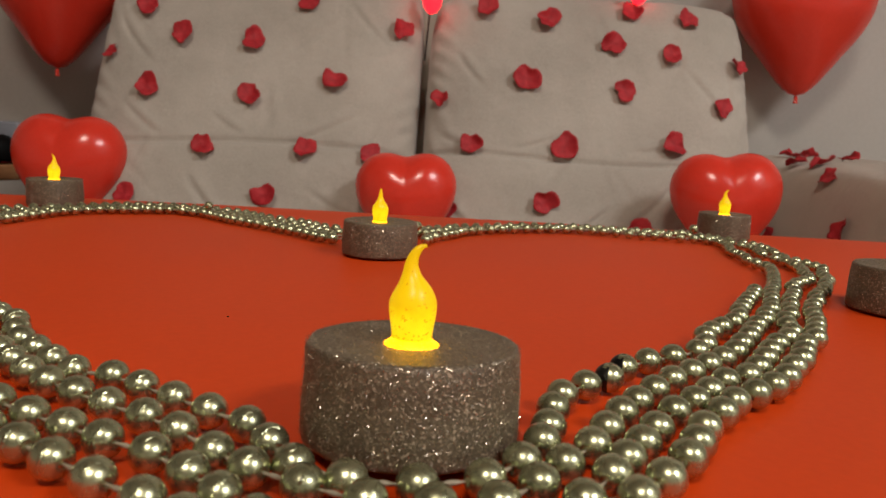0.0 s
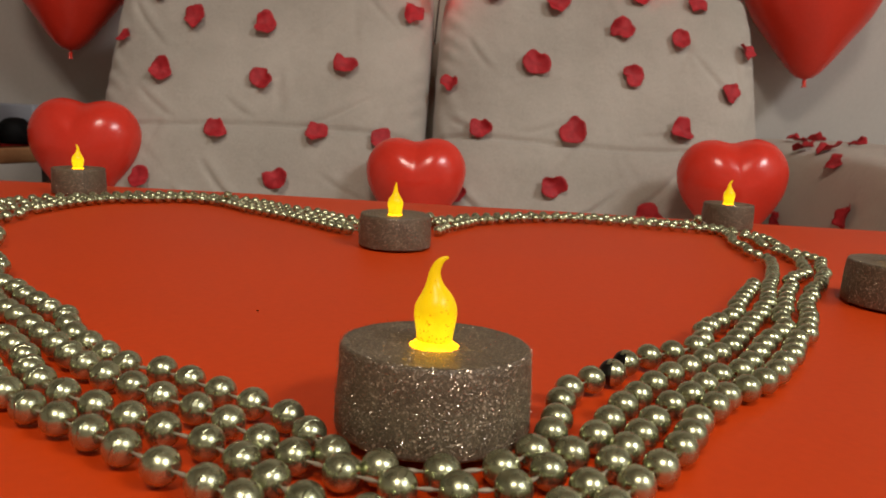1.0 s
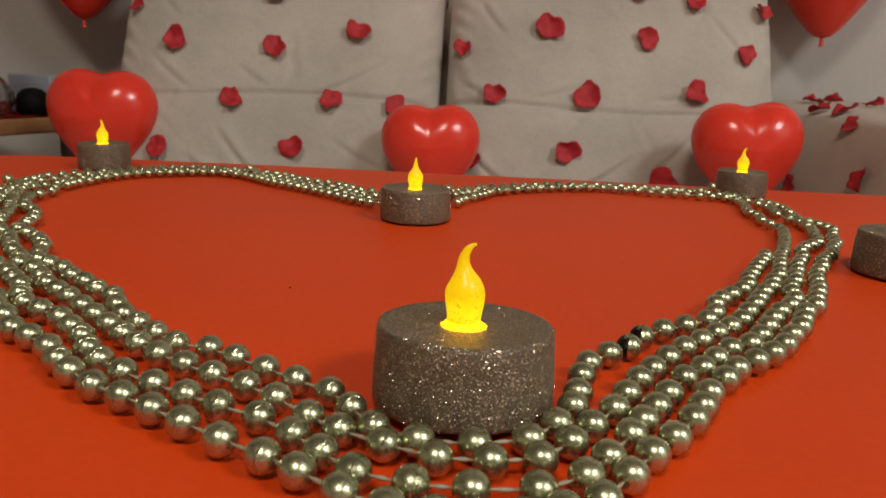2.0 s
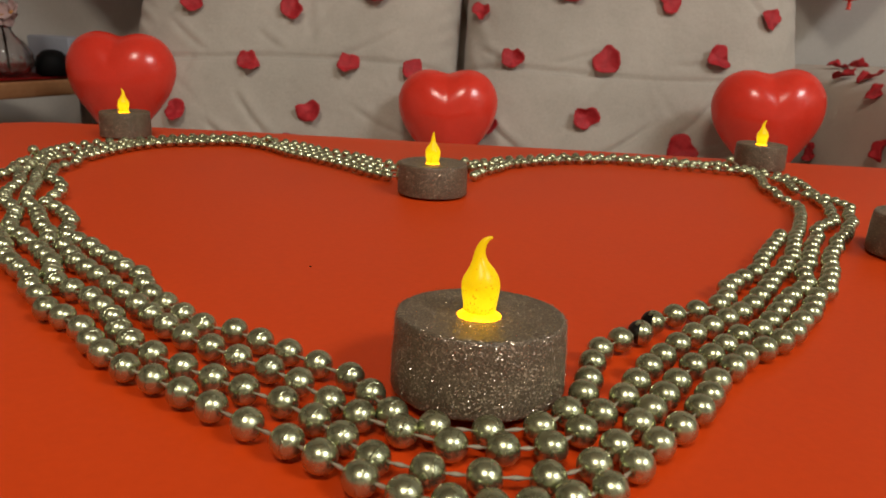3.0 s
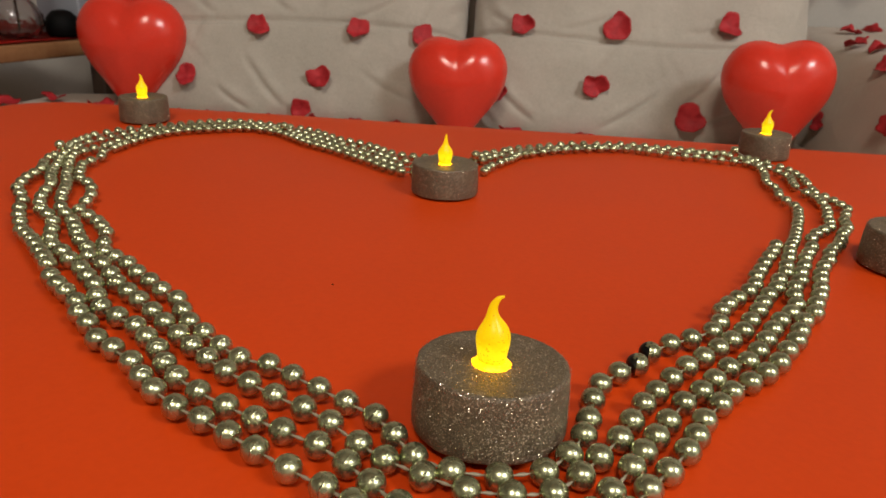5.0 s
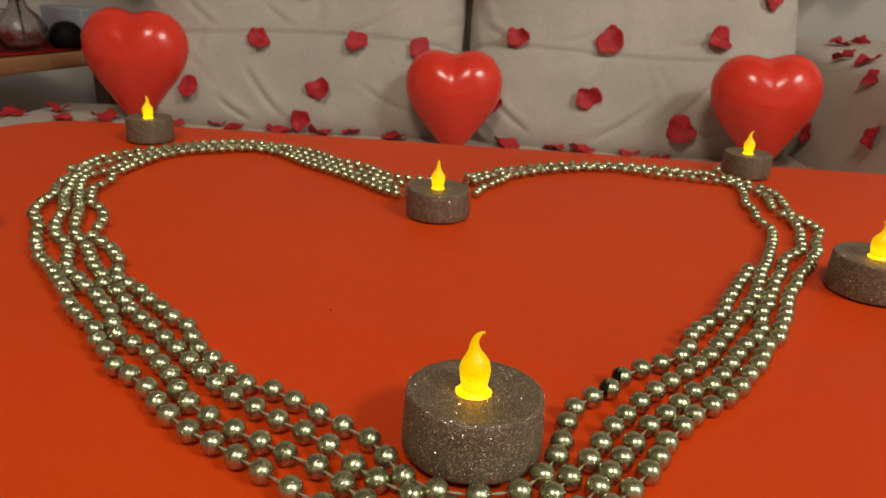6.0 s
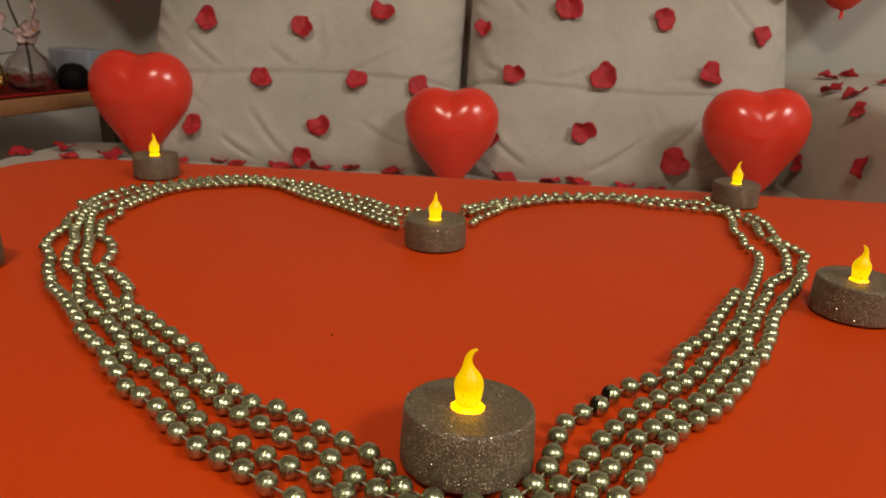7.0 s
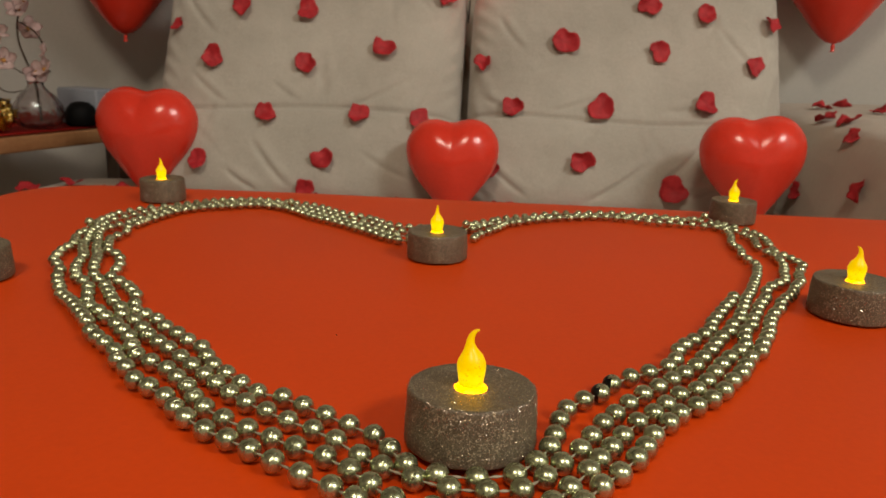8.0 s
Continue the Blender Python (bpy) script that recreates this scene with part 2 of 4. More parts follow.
def boxed(*a, **k):
    return box(bmesh.new(), *a, **k)


def lathe(profile, n=40, axis=lambda z: (0.0, 0.0), close_top=True, close_bottom=True):
    """Turns a list of (radius, height) round an axis that may bend with the height."""
    bm = bmesh.new()
    rings = []
    for r, z in profile:
        ox, oy = axis(z)
        rings.append([bm.verts.new((ox + r * math.cos(2 * math.pi * i / n), oy + r * math.sin(2 * math.pi * i / n), z)) for i in range(n)])
    for a, b in zip(rings, rings[1:]):
        for i in range(n):
            bm.faces.new((a[i], a[(i + 1) % n], b[(i + 1) % n], b[i]))
    if close_bottom:
        bm.faces.new(rings[0][::-1])
    if close_top:
        bm.faces.new(rings[-1])
    return bm


def spline(points, step, closed=False):
    """Points at even steps along a smooth line through the given ones."""
    p = np.array(points, float)
    q = np.vstack([2 * p[0] - p[1], p, 2 * p[-1] - p[-2]])
    fine = []
    for i in range(1, len(q) - 2):
        for u in np.linspace(0, 1, 16, endpoint=False):
            a, b, c, d = q[i - 1:i + 3]
            fine.append(0.5 * (2 * b + (c - a) * u + (2 * a - 5 * b + 4 * c - d) * u * u + (3 * b - a - 3 * c + d) * u ** 3))
    fine = np.array(fine + [p[-1]])
    s = np.r_[0, np.cumsum(np.linalg.norm(np.diff(fine, axis=0), axis=1))]
    at = np.arange(0, s[-1], step)
    return np.stack([np.interp(at, s, fine[:, k]) for k in range(p.shape[1])], 1)


def tube(points, radii, sides=8):
    """A round stem along points, with a radius at each."""
    bm = bmesh.new()
    pts = [Vector(p) for p in points]
    rings = []
    for i, p in enumerate(pts):
        d = (pts[min(i + 1, len(pts) - 1)] - pts[max(i - 1, 0)]).normalized()
        side = d.cross(Vector((0.3, 0.2, 1.0)) if abs(d.z) < 0.9 else Vector((1, 0, 0))).normalized()
        up = side.cross(d)
        r = radii[i] if hasattr(radii, "__len__") else radii
        rings.append([bm.verts.new(p + r * (math.cos(2 * math.pi * k / sides) * side + math.sin(2 * math.pi * k / sides) * up)) for k in range(sides)])
    for a, b in zip(rings, rings[1:]):
        for k in range(sides):
            bm.faces.new((a[k], a[(k + 1) % sides], b[(k + 1) % sides], b[k]))
    bm.faces.new(rings[0][::-1])
    bm.faces.new(rings[-1])
    return bm


# ---- the room ----
def room():
    x0, x1, y0, y1, h = -2.4, 2.6, -3.4, WALL, 2.40
    tagged(part("floor", boxed(x0, x1, y0, y1, -0.1, 0.0), M_FLOOR, smooth=False), "brown wooden floor under the table and sofa", "floor", kind="structure")
    tagged(part("ceiling", boxed(x0, x1, y0, y1, h, h + 0.1), M_CEIL, smooth=False), "plain white painted ceiling", "ceiling", kind="structure")
    for name, b in (("wall_north", (x0 - 0.1, x1 + 0.1, y1, y1 + 0.1)), ("wall_south", (x0 - 0.1, x1 + 0.1, y0 - 0.1, y0)),
                    ("wall_west", (x0 - 0.1, x0, y0, y1)), ("wall_east", (x1, x1 + 0.1, y0, y1))):
        tagged(part(name, boxed(*b, -0.1, h + 0.1), M_WALL, smooth=False), "plain greyish beige painted wall", "wall", kind="structure")
    for place, watts, r, colour in LAMPS:
        lamp = thing("ceiling_light", pose(place[0], place[1], h), "round white ceiling light, lit", "ceiling light", "ceiling lights")
        part("housing", lathe([(r + 0.02, -0.012), (r + 0.02, -0.004), (r + 0.016, -0.001)], 48), M_WHITE, lamp)
        light = bpy.data.lights.new("ceiling_light_lamp", "AREA")
        light.shape, light.size, light.energy, light.color = "DISK", 2 * r, watts, colour
        ob = new("lamp", light)
        ob.matrix_basis = pose(*place)
        ob.location.z = h - 0.03


room()


# ---- the table and its red cover ----
def rounded_outline(x0, x1, y0, y1, r, n=14, lean=0.0):
    pts = []
    for cx, cy, a0 in ((x1 - r, y1 - r, 0), (x0 + r, y1 - r, 90), (x0 + r, y0 + r, 180), (x1 - r, y0 + r, 270)):
        for k in range(n + 1):
            a = radians(a0 + 90 * k / n)
            pts.append((cx + r * math.cos(a), cy + r * math.sin(a)))
    out = []
    for (ax, ay), (bx, by) in zip(pts, pts[1:] + pts[:1]):
        m = max(1, int(math.hypot(bx - ax, by - ay) / 0.02))
        out += [(ax + (bx - ax) * k / m, ay + (by - ay) * k / m) for k in range(m)]
    return out


TABLE = (-0.356, 0.372, -0.22, 0.4985)


def table():
    x0, x1, y0, y1 = TABLE
    t = thing("coffee_table", pose(0, 0, 0), "low wooden coffee table hidden under a red cover", "table")
    bm = bmesh.new()
    ring = rounded_outline(x0 + 0.004, x1 - 0.004, y0 + 0.004, y1 - 0.004, 0.055)
    f = bm.faces.new([bm.verts.new((x, y, TOP - 0.030)) for x, y in ring])
    up = bmesh.ops.extrude_face_region(bm, geom=[f])
    bmesh.ops.translate(bm, verts=[v for v in up["geom"] if isinstance(v, bmesh.types.BMVert)], vec=(0, 0, 0.0285))
    bmesh.ops.recalc_face_normals(bm, faces=bm.faces[:])
    part("tabletop", bm, M_DARKWOOD, t, smooth=False)
    for lx in (x0 + 0.06, x1 - 0.06):
        for ly in (y0 + 0.06, y1 - 0.06):
            part("leg", boxed(lx - 0.022, lx + 0.022, ly - 0.022, ly + 0.022, 0.0, TOP - 0.030, 0.004), M_DARKWOOD, t)
    # the cover: a thin sheet with a soft rounded rim and a short wavy drop
    bm = bmesh.new()
    rows = [(-0.060, -0.0005), (-0.020, -0.0002), (-0.005, 0.0), (-0.0018, -0.0006), (0.0, -0.0022), (0.0012, -0.012), (0.0016, -0.045), (0.0020, -0.075)]
    rings = []
    for k, (off, dz) in enumerate(rows):
        outline = rounded_outline(x0 - off, x1 + off, y0 - off, y1 + off, 0.055 + max(off, -0.03))
        if off < -0.03:
            outline = rounded_outline(x0 - off, x1 + off, y0 - off, y1 + off, 0.03)
        pts = []
        for i, (x, y) in enumerate(outline):
            wave = noise.noise((x * 9, y * 9, 0.3)) * (0.0030 if k >= 4 else 0.0)
            wz = noise.noise((x * 7, y * 7, 4.0)) * (0.0022 if k >= 2 else 0.0)
            d = Vector((x - (x0 + x1) / 2, y - (y0 + y1) / 2)).normalized()
            pts.append((x + d.x * wave, y + d.y * wave, TOP + dz + wz * (0.35 if k < 6 else 1)))
        rings.append(pts)
    n = min(len(r) for r in rings)
    verts = []
    for r in rings:
        idx = [int(i * len(r) / n) for i in range(n)]
        verts.append([bm.verts.new(r[i]) for i in idx])
    for a, b in zip(verts, verts[1:]):
        for i in range(n):
            bm.faces.new((a[i], b[i], b[(i + 1) % n], a[(i + 1) % n]))
    bm.faces.new(verts[0])
    bmesh.ops.recalc_face_normals(bm, faces=bm.faces[:])
    cover = part("table_cover", bm, M_COVER)
    tagged(cover, "smooth bright red cover spread over the low table", "table cover")


table()


# ---- the sofa ----
LEAN = math.atan(0.45)


def puff(u, v, d, power=6.0, soft=0.34):
    return d * max(0.0, 1 - abs(u) ** power) ** soft * max(0.0, 1 - abs(v) ** power) ** soft


# creases of the two back cushions: from x, z to x, z on the cushion, and their depth
CREASES = {1: [(-0.042, -0.040, 0.000, -0.068, 0.0022), (0.045, -0.078, 0.140, -0.030, 0.0027), (-0.060, -0.120, -0.008, -0.180, 0.0033), (-0.095, -0.158, -0.050, -0.185, 0.0027),
               (-0.150, -0.030, -0.095, -0.075, 0.0023), (0.080, -0.130, 0.150, -0.165, 0.0019), (-0.175, 0.090, -0.120, 0.020, 0.0020), (0.110, 0.120, 0.165, 0.060, 0.0019)],
           4: [(-0.045, -0.163, 0.030, -0.110, 0.0035), (0.070, -0.152, 0.125, -0.134, 0.0030), (0.045, -0.138, 0.105, -0.072, 0.0029), (-0.095, -0.050, -0.040, -0.030, 0.0024),
               (-0.180, -0.030, -0.152, -0.046, 0.0024), (0.045, -0.046, 0.110, -0.033, 0.0023), (-0.170, -0.120, -0.120, -0.160, 0.0024), (-0.165, 0.080, -0.130, 0.030, 0.0022),
               (0.110, 0.070, 0.165, 0.010, 0.0019)]}


def cushion_front(w, h, d, u, v, seed, seam):
    """Depth of a back cushion's front at (u, v), each from -1 to 1."""
    x, z = u * w / 2, v * h / 2
    y = puff(u, v, d / 2)
    y -= 0.005 * math.exp(-((z - seam - 0.004 * math.sin(x * 14 + seed)) / 0.0028) ** 2)         # stitched seam
    y += 0.003 * math.exp(-((z - seam + 0.026) / 0.024) ** 2)
    y += 0.006 * noise.noise((x * 7 + seed, z * 7, 0.5)) * (1 - abs(u) ** 4)
    for x0, z0, x1, z1, amp in CREASES[int(seed)]:                                       # slack creases, each a trough with a ridge beside it
        ln = math.hypot(x1 - x0, z1 - z0)
        ex, ez = (x1 - x0) / ln, (z1 - z0) / ln
        b = (x - x0) * ex + (z - z0) * ez
        a = -(x - x0) * ez + (z - z0) * ex + 0.04 * ln * math.sin(3.1 * b / ln)
        if abs(a) < 0.04 and -0.4 * ln < b < 1.4 * ln:
            win = math.exp(-((b / ln - 0.5) / 0.42) ** 4)
            y += amp * win * (0.75 * math.exp(-((a - 0.007) / 0.006) ** 2) + 0.25 * math.exp(-((a + 0.009) / 0.007) ** 2) - 1.15 * math.exp(-(a / 0.0028) ** 2))
    edge = max(0.0, (abs(u) - 0.80) / 0.20)                                              # puckers along the side seams
    y += 0.0018 * edge * (1 - edge ** 6) * math.sin(z * 190 + 3 * math.sin(z * 31 + seed) + 9 * (1 - edge))
    rng = random.Random(int(seed * 10))
    for _ in range(14):                                                                   # small creases
        fx, fz, ft, ln, amp = rng.uniform(-0.85, 0.85) * w / 2, rng.uniform(-0.8, 0.9) * h / 2, rng.uniform(-1.3, 1.3), rng.uniform(0.020, 0.05), rng.uniform(0.0006, 0.0015)
        a = (x - fx) * math.cos(ft) + (z - fz) * math.sin(ft)
        b = -(x - fx) * math.sin(ft) + (z - fz) * math.cos(ft) + 0.3 * a
        if abs(a) < 0.03 and abs(b) < 3 * ln:
            y -= amp * (math.exp(-(a / 0.004) ** 2) - 0.7 * math.exp(-((a - 0.009) / 0.007) ** 2)) * math.exp(-(b / ln) ** 2)
    return y


def pillow(w, h, d, seed, seam, nx=170, nz=200):
    """A stuffed cushion: x across, z up, its front towards -y."""
    bm = bmesh.new()
    grid = {}
    for side in (0, 1):
        for i in range(nx + 1):
            for j in range(nz + 1):
                u, v = math.sin((2 * i / nx - 1) * math.pi / 2), math.sin((2 * j / nz - 1) * math.pi / 2)
                rim = i in (0, nx) or j in (0, nz)
                if side and rim:
                    grid[1, i, j] = grid[0, i, j]
                    continue
                # rounded corners
                k = 1 - 0.05 * (u * u * v * v) ** 2
                x, z = u * w / 2 * k, v * h / 2 * k
                y = 0.0 if rim else (-cushion_front(w, h, d, u, v, seed, seam) if side == 0 else puff(u, v, d / 2) * 0.8)
                if rim:
                    y = 0.004 * math.sin(9 * (u + v) + seed)
                    x += 0.0022 * noise.noise((z * 38, seed, u)) * abs(u)
                grid[side, i, j] = bm.verts.new((x, y, z))
        for i in range(nx):
            for j in range(nz):
                q = (grid[side, i, j], grid[side, i + 1, j], grid[side, i + 1, j + 1], grid[side, i, j + 1])
                bm.faces.new(q if side == 0 else q[::-1])
    return bm


CUSHIONS = {}


def back_cushion(key, xc, zc, w, h, d, seed, label, turn=0.0):
    """A back cushion whose front lies on the leaning plane of the sofa's back."""
    y = 0.885 + 0.45 * (zc - 0.49)
    m = pose(xc, y, zc, -math.degrees(LEAN), 0, turn) @ pose(0, d / 2, 0)
    seam = (0.484 - zc) / math.cos(LEAN)
    ob = part("back_cushion", pillow(w, h, d, seed, seam), M_SUEDE)
    ob.matrix_basis = m
    tagged(ob, label, "sofa cushion", "sofa back cushions")
    CUSHIONS[key] = (m, w, h, d, seed, seam)


def sofa():
    s = thing("sofa", pose(0, 0, 0), "beige suede sofa strewn with red petals", "sofa")
    bm = bmesh.new()
    # seat: a padded slab with a round front edge
    nx, prof = 70, [(0.60, 0.18), (0.575, 0.24), (0.572, 0.30), (0.58, 0.345), (0.605, 0.365), (0.65, 0.3705), (0.75, 0.371), (0.82, 0.3705), (0.90, 0.369), (0.955, 0.367), (0.965, 0.36), (0.965, 0.18)]
    rows = []
    for i in range(nx + 1):
        x = -0.625 + 1.50 * i / nx
        end = min(1.0, min(x + 0.625, 0.875 - x) / 0.03 + 0.0)
        rows.append([bm.verts.new((x, y, z - (0.018 * (1 - end) ** 2 if z > 0.33 else 0) + 0.004 * noise.noise((x * 8, y * 8, 2.0)))) for y, z in prof])
    for a, b in zip(rows, rows[1:]):
        for k in range(len(prof)):
            bm.faces.new((a[k], b[k], b[(k + 1) % len(prof)], a[(k + 1) % len(prof)]))
    bm.faces.new(rows[0])
    bm.faces.new(rows[-1][::-1])
    bmesh.ops.recalc_face_normals(bm, faces=bm.faces[:])
    part("seat", bm, M_SUEDE_ARM, s)
    part("base", boxed(-0.61, 0.86, 0.61, 0.96, 0.05, 0.18, 0.01), M_SUEDE_ARM, s)
    part("back_frame", boxed(-0.44, 0.86, 0.963, 1.19, 0.06, 0.40, 0.02, 3), M_SUEDE_ARM, s)
    # back panel added to block the lit wall and darken the cushion gap
    part("back_panel", boxed(-0.42, 0.32, 1.115, 1.185, 0.40, 0.705, 0.02, 3), M_SUEDE_ARM, s)
    for fx in (-0.56, 0.80):
        for fy in (0.66, 0.92):
            part("foot", lathe([(0.018, 0.0), (0.024, 0.05)], 16), M_DARKWOOD, s).location = (fx, fy, 0)
    # arm: a padded block with soft corners and an upright inner flank
    bm = bmesh.new()
    nu, nv = 60, 72
    rings = []
    for i in range(nu + 1):
        t = i / nu
        y = 0.59 + 0.58 * t
        k = 1.0 - 0.30 * max(0.0, 1 - t / 0.08) ** 2 - 0.12 * max(0.0, (t - 0.93) / 0.07) ** 2
        ring = []
        for j in range(nv):
            a = 2 * math.pi * j / nv
            c, sn = math.cos(a), math.sin(a)
            px = 0.122 * math.copysign(abs(c) ** 0.40, c)
            pz = 0.090 * math.copysign(abs(sn) ** 0.40, sn)
            z = 0.412 + pz * k
            x = 0.503 + px * k + 0.10 * (z - 0.40)
            w = 0.006 * noise.noise((x * 9, y * 9, z * 9)) - 0.003 * math.exp(-((x - 0.45 - 0.3 * (y - 0.85)) / 0.008) ** 2) * max(0.0, sn)
            ring.append(bm.verts.new((x + w * c, y, z + w * sn)))
        rings.append(ring)
    for a, b in zip(rings, rings[1:]):
        for j in range(nv):
            bm.faces.new((a[j], b[j], b[(j + 1) % nv], a[(j + 1) % nv]))
    for r in (rings[0], rings[-1][::-1]):
        c = bm.verts.new(sum((v.co for v in r), Vector()) / nv)
        for j in range(nv):
            bm.faces.new((r[j], r[(j + 1) % nv], c))
    bmesh.ops.recalc_face_normals(bm, faces=bm.faces[:])
    arm = part("arm", bm, M_SUEDE_ARM, s, "low padded sofa arm")
    return s, arm


SOFA, ARM = sofa()
back_cushion("left", -0.2510, 0.555, 0.407, 0.400, 0.115, 1.0, "plump beige suede back cushion, seamed low down, dotted with red petals")
back_cushion("right", 0.1625, 0.538, 0.402, 0.362, 0.115, 4.2, "beige suede back cushion with a sloping top, dotted with red petals", 0.0)


# ---- petals ----
def petal_mesh(seed):
    """A wide silk petal, cupped and crumpled, with a small notch at its tip."""
    rng = random.Random(seed)
    a0, cup, fold, twist = rng.uniform(0, 6), rng.uniform(0.06, 0.20), rng.uniform(0.0, 0.18), rng.uniform(-0.3, 0.3)
    bm = bmesh.new()
    rings, n, m = [], 22, 6
    centre = bm.verts.new((0, 0, 0))
    for k in range(1, m + 1):
        f = k / m
        ring = []
        for i in range(n):
            a = 2 * math.pi * i / n
            lip = math.exp(-((math.sin((a - a0) / 2)) / 0.30) ** 2)                     # a side that curls up and back
            r = 1.0 - 0.16 * lip * f + 0.11 * abs(math.cos(2.5 * a + a0)) ** 3 - 0.10 * math.exp(-((a - math.pi / 2) / 0.25) ** 2) - 0.22 * max(0.0, -math.sin(a)) ** 3 + 0.07 * math.sin(3 * a + a0) + 0.04 * math.sin(5 * a + 2 * a0)
            x, y = 0.0148 * f * r * math.cos(a), 0.0148 * f * r * math.sin(a) * 0.95
            q = 0.0148
            z = cup * f * f * q + fold * (x / q) ** 2 * q * (1 if seed % 2 else -0.5) + 0.10 * q * f * math.sin(2 * a + a0) + 0.07 * q * f * f * math.sin(7 * a) + twist * x * y / q + 0.62 * q * lip * max(0.0, f - 0.35) ** 1.3 + 0.11 * q * f * math.sin(4.1 * x / q + 2.3 * y / q + 3 * a0)
            ring.append(bm.verts.new((x, y, z)))
        rings.append(ring)
    for i in range(n):
        bm.faces.new((centre, rings[0][i], rings[0][(i + 1) % n]))
    for a, b in zip(rings, rings[1:]):
        for i in range(n):
            bm.faces.new((a[i], b[i], b[(i + 1) % n], a[(i + 1) % n]))
    top = [centre] + [v for ring in rings for v in ring]
    low = min(v.co.z for v in top)
    for v in top:
        v.co.z -= 0.92 * low
    # the underside, and a rim that joins the two
    under = {v: bm.verts.new(v.co - Vector((0, 0, 0.0004))) for v in top}
    for f in bm.faces[:]:
        bm.faces.new([under[v] for v in reversed(f.verts)])
    for i in range(n):
        a, b = rings[-1][i], rings[-1][(i + 1) % n]
        bm.faces.new((b, a, under[a], under[b]))
    me = bpy.data.meshes.new("rose_petal")
    bm.normal_update()
    bm.to_mesh(me)
    bm.free()
    me.polygons.foreach_set("use_smooth", [True] * len(me.polygons))
    me.materials.append(M_PETAL)
    return me


PETALS = [petal_mesh(2 * k + 1) for k in range(8)]
RNG = random.Random(5)


def petal(m, label, size=1.0):
    ob = new("rose_petal", RNG.choice(PETALS))
    ob.matrix_basis = m @ Matrix.Diagonal((size, size, size, 1))
    return tagged(ob, label, "rose petal", "scattered rose petals")


def cushion_petals(key, spots):
    m, w, h, d, seed, seam = CUSHIONS[key]
    for x, z, size in spots:
        p = m.inverted() @ Vector((x, 0.885 + 0.45 * (z - 0.49), z))
        u, v = max(-0.97, min(0.97, p.x / (w / 2))), max(-0.97, min(0.97, p.z / (h / 2)))
        f = lambda uu, vv: -cushion_front(w, h, d, max(-0.98, min(0.98, uu)), max(-0.98, min(0.98, vv)), seed, seam)
        y = f(u, v)
        dx, dz = (f(u + 0.03, v) - f(u - 0.03, v)) / (0.03 * w), (f(u, v + 0.03) - f(u, v - 0.03)) / (0.03 * h)
        normal = Vector((dx, -1, dz)).normalized()
        turn = normal.to_track_quat("Z", "Y").to_matrix().to_4x4()
        petal(m @ Matrix.Translation(Vector((p.x, y, p.z)) + normal * 0.0040) @ turn @ pose(0, 0, 0, RNG.uniform(-10, 10), RNG.uniform(-10, 10), RNG.uniform(0, 360)),
              "crumpled dark red silk petal on the beige sofa cushion", size)


cushion_petals("left", [(-0.340, 0.610, 1.0), (-0.252, 0.608, 1.0), (-0.147, 0.561, 1.0), (-0.371, 0.545, 1.0), (-0.249, 0.539, 1.0), (-0.426, 0.587, 0.7),
                        (-0.295, 0.475, 0.95), (-0.174, 0.478, 0.95), (-0.216, 0.426, 1.0), (-0.378, 0.419, 0.9), (-0.237, 0.392, 0.9), (-0.097, 0.474, 1.0),
                        (-0.075, 0.632, 1.0), (-0.388, 0.645, 1.0), (-0.189, 0.661, 1.0)])
cushion_petals("right", [(-0.017, 0.552, 0.8), (0.021, 0.495, 0.9), (0.083, 0.575, 1.15), (0.188, 0.625, 1.0), (0.259, 0.613, 0.9), (0.201, 0.567, 0.95),
                         (0.339, 0.606, 0.85), (0.318, 0.553, 0.85), (0.258, 0.506, 1.0), (0.130, 0.498, 1.15), (0.109, 0.434, 1.0), (0.221, 0.407, 1.2),
                         (-0.004, 0.421, 0.8), (0.034, 0.664, 1.0), (0.108, 0.651, 1.0), (0.212, 0.668, 0.9), (0.280, 0.660, 0.9)])


def dropped(target, x, y, label, size=1.0, lift=0.0022, steep=0.0):
    """Lets a petal fall straight down on an object."""
    hit, place, normal, _ = target.ray_cast(Vector((x, y, 2.0)), Vector((0, 0, -1)))
    if hit:
        turn = normal.to_track_quat("Z", "Y").to_matrix().to_4x4()
        petal(Matrix.Translation(place + normal * lift) @ turn @ pose(0, 0, 0, RNG.uniform(-12, 12), RNG.uniform(-12, 12) + steep, RNG.uniform(0, 360)), label, size)


bpy.context.view_layer.update()
SEAT_PART = next(o for o in SOFA.children if o.name.startswith("seat"))
for x, y, s in ((-0.60, 0.84, 1.0), (-0.565, 0.88, 1.0), (-0.53, 0.83, 0.9), (-0.485, 0.845, 1.1), (-0.43, 0.86, 1.0), (-0.395, 0.835, 1.0), (-0.345, 0.86, 0.9),
                (-0.318, 0.832, 1.0), (-0.265, 0.845, 1.1), (-0.21, 0.838, 1.1), (-0.175, 0.855, 0.9), (-0.12, 0.842, 1.1), (0.015, 0.842, 1.1), (0.075, 0.846, 1.0),
                (0.105, 0.838, 1.1), (0.165, 0.85, 0.9), (0.20, 0.835, 0.9), (-0.50, 0.95, 1.0), (0.30, 0.83, 1.0)):
    dropped(SEAT_PART, x, y, "dark red silk petal lying on the beige sofa seat", s)
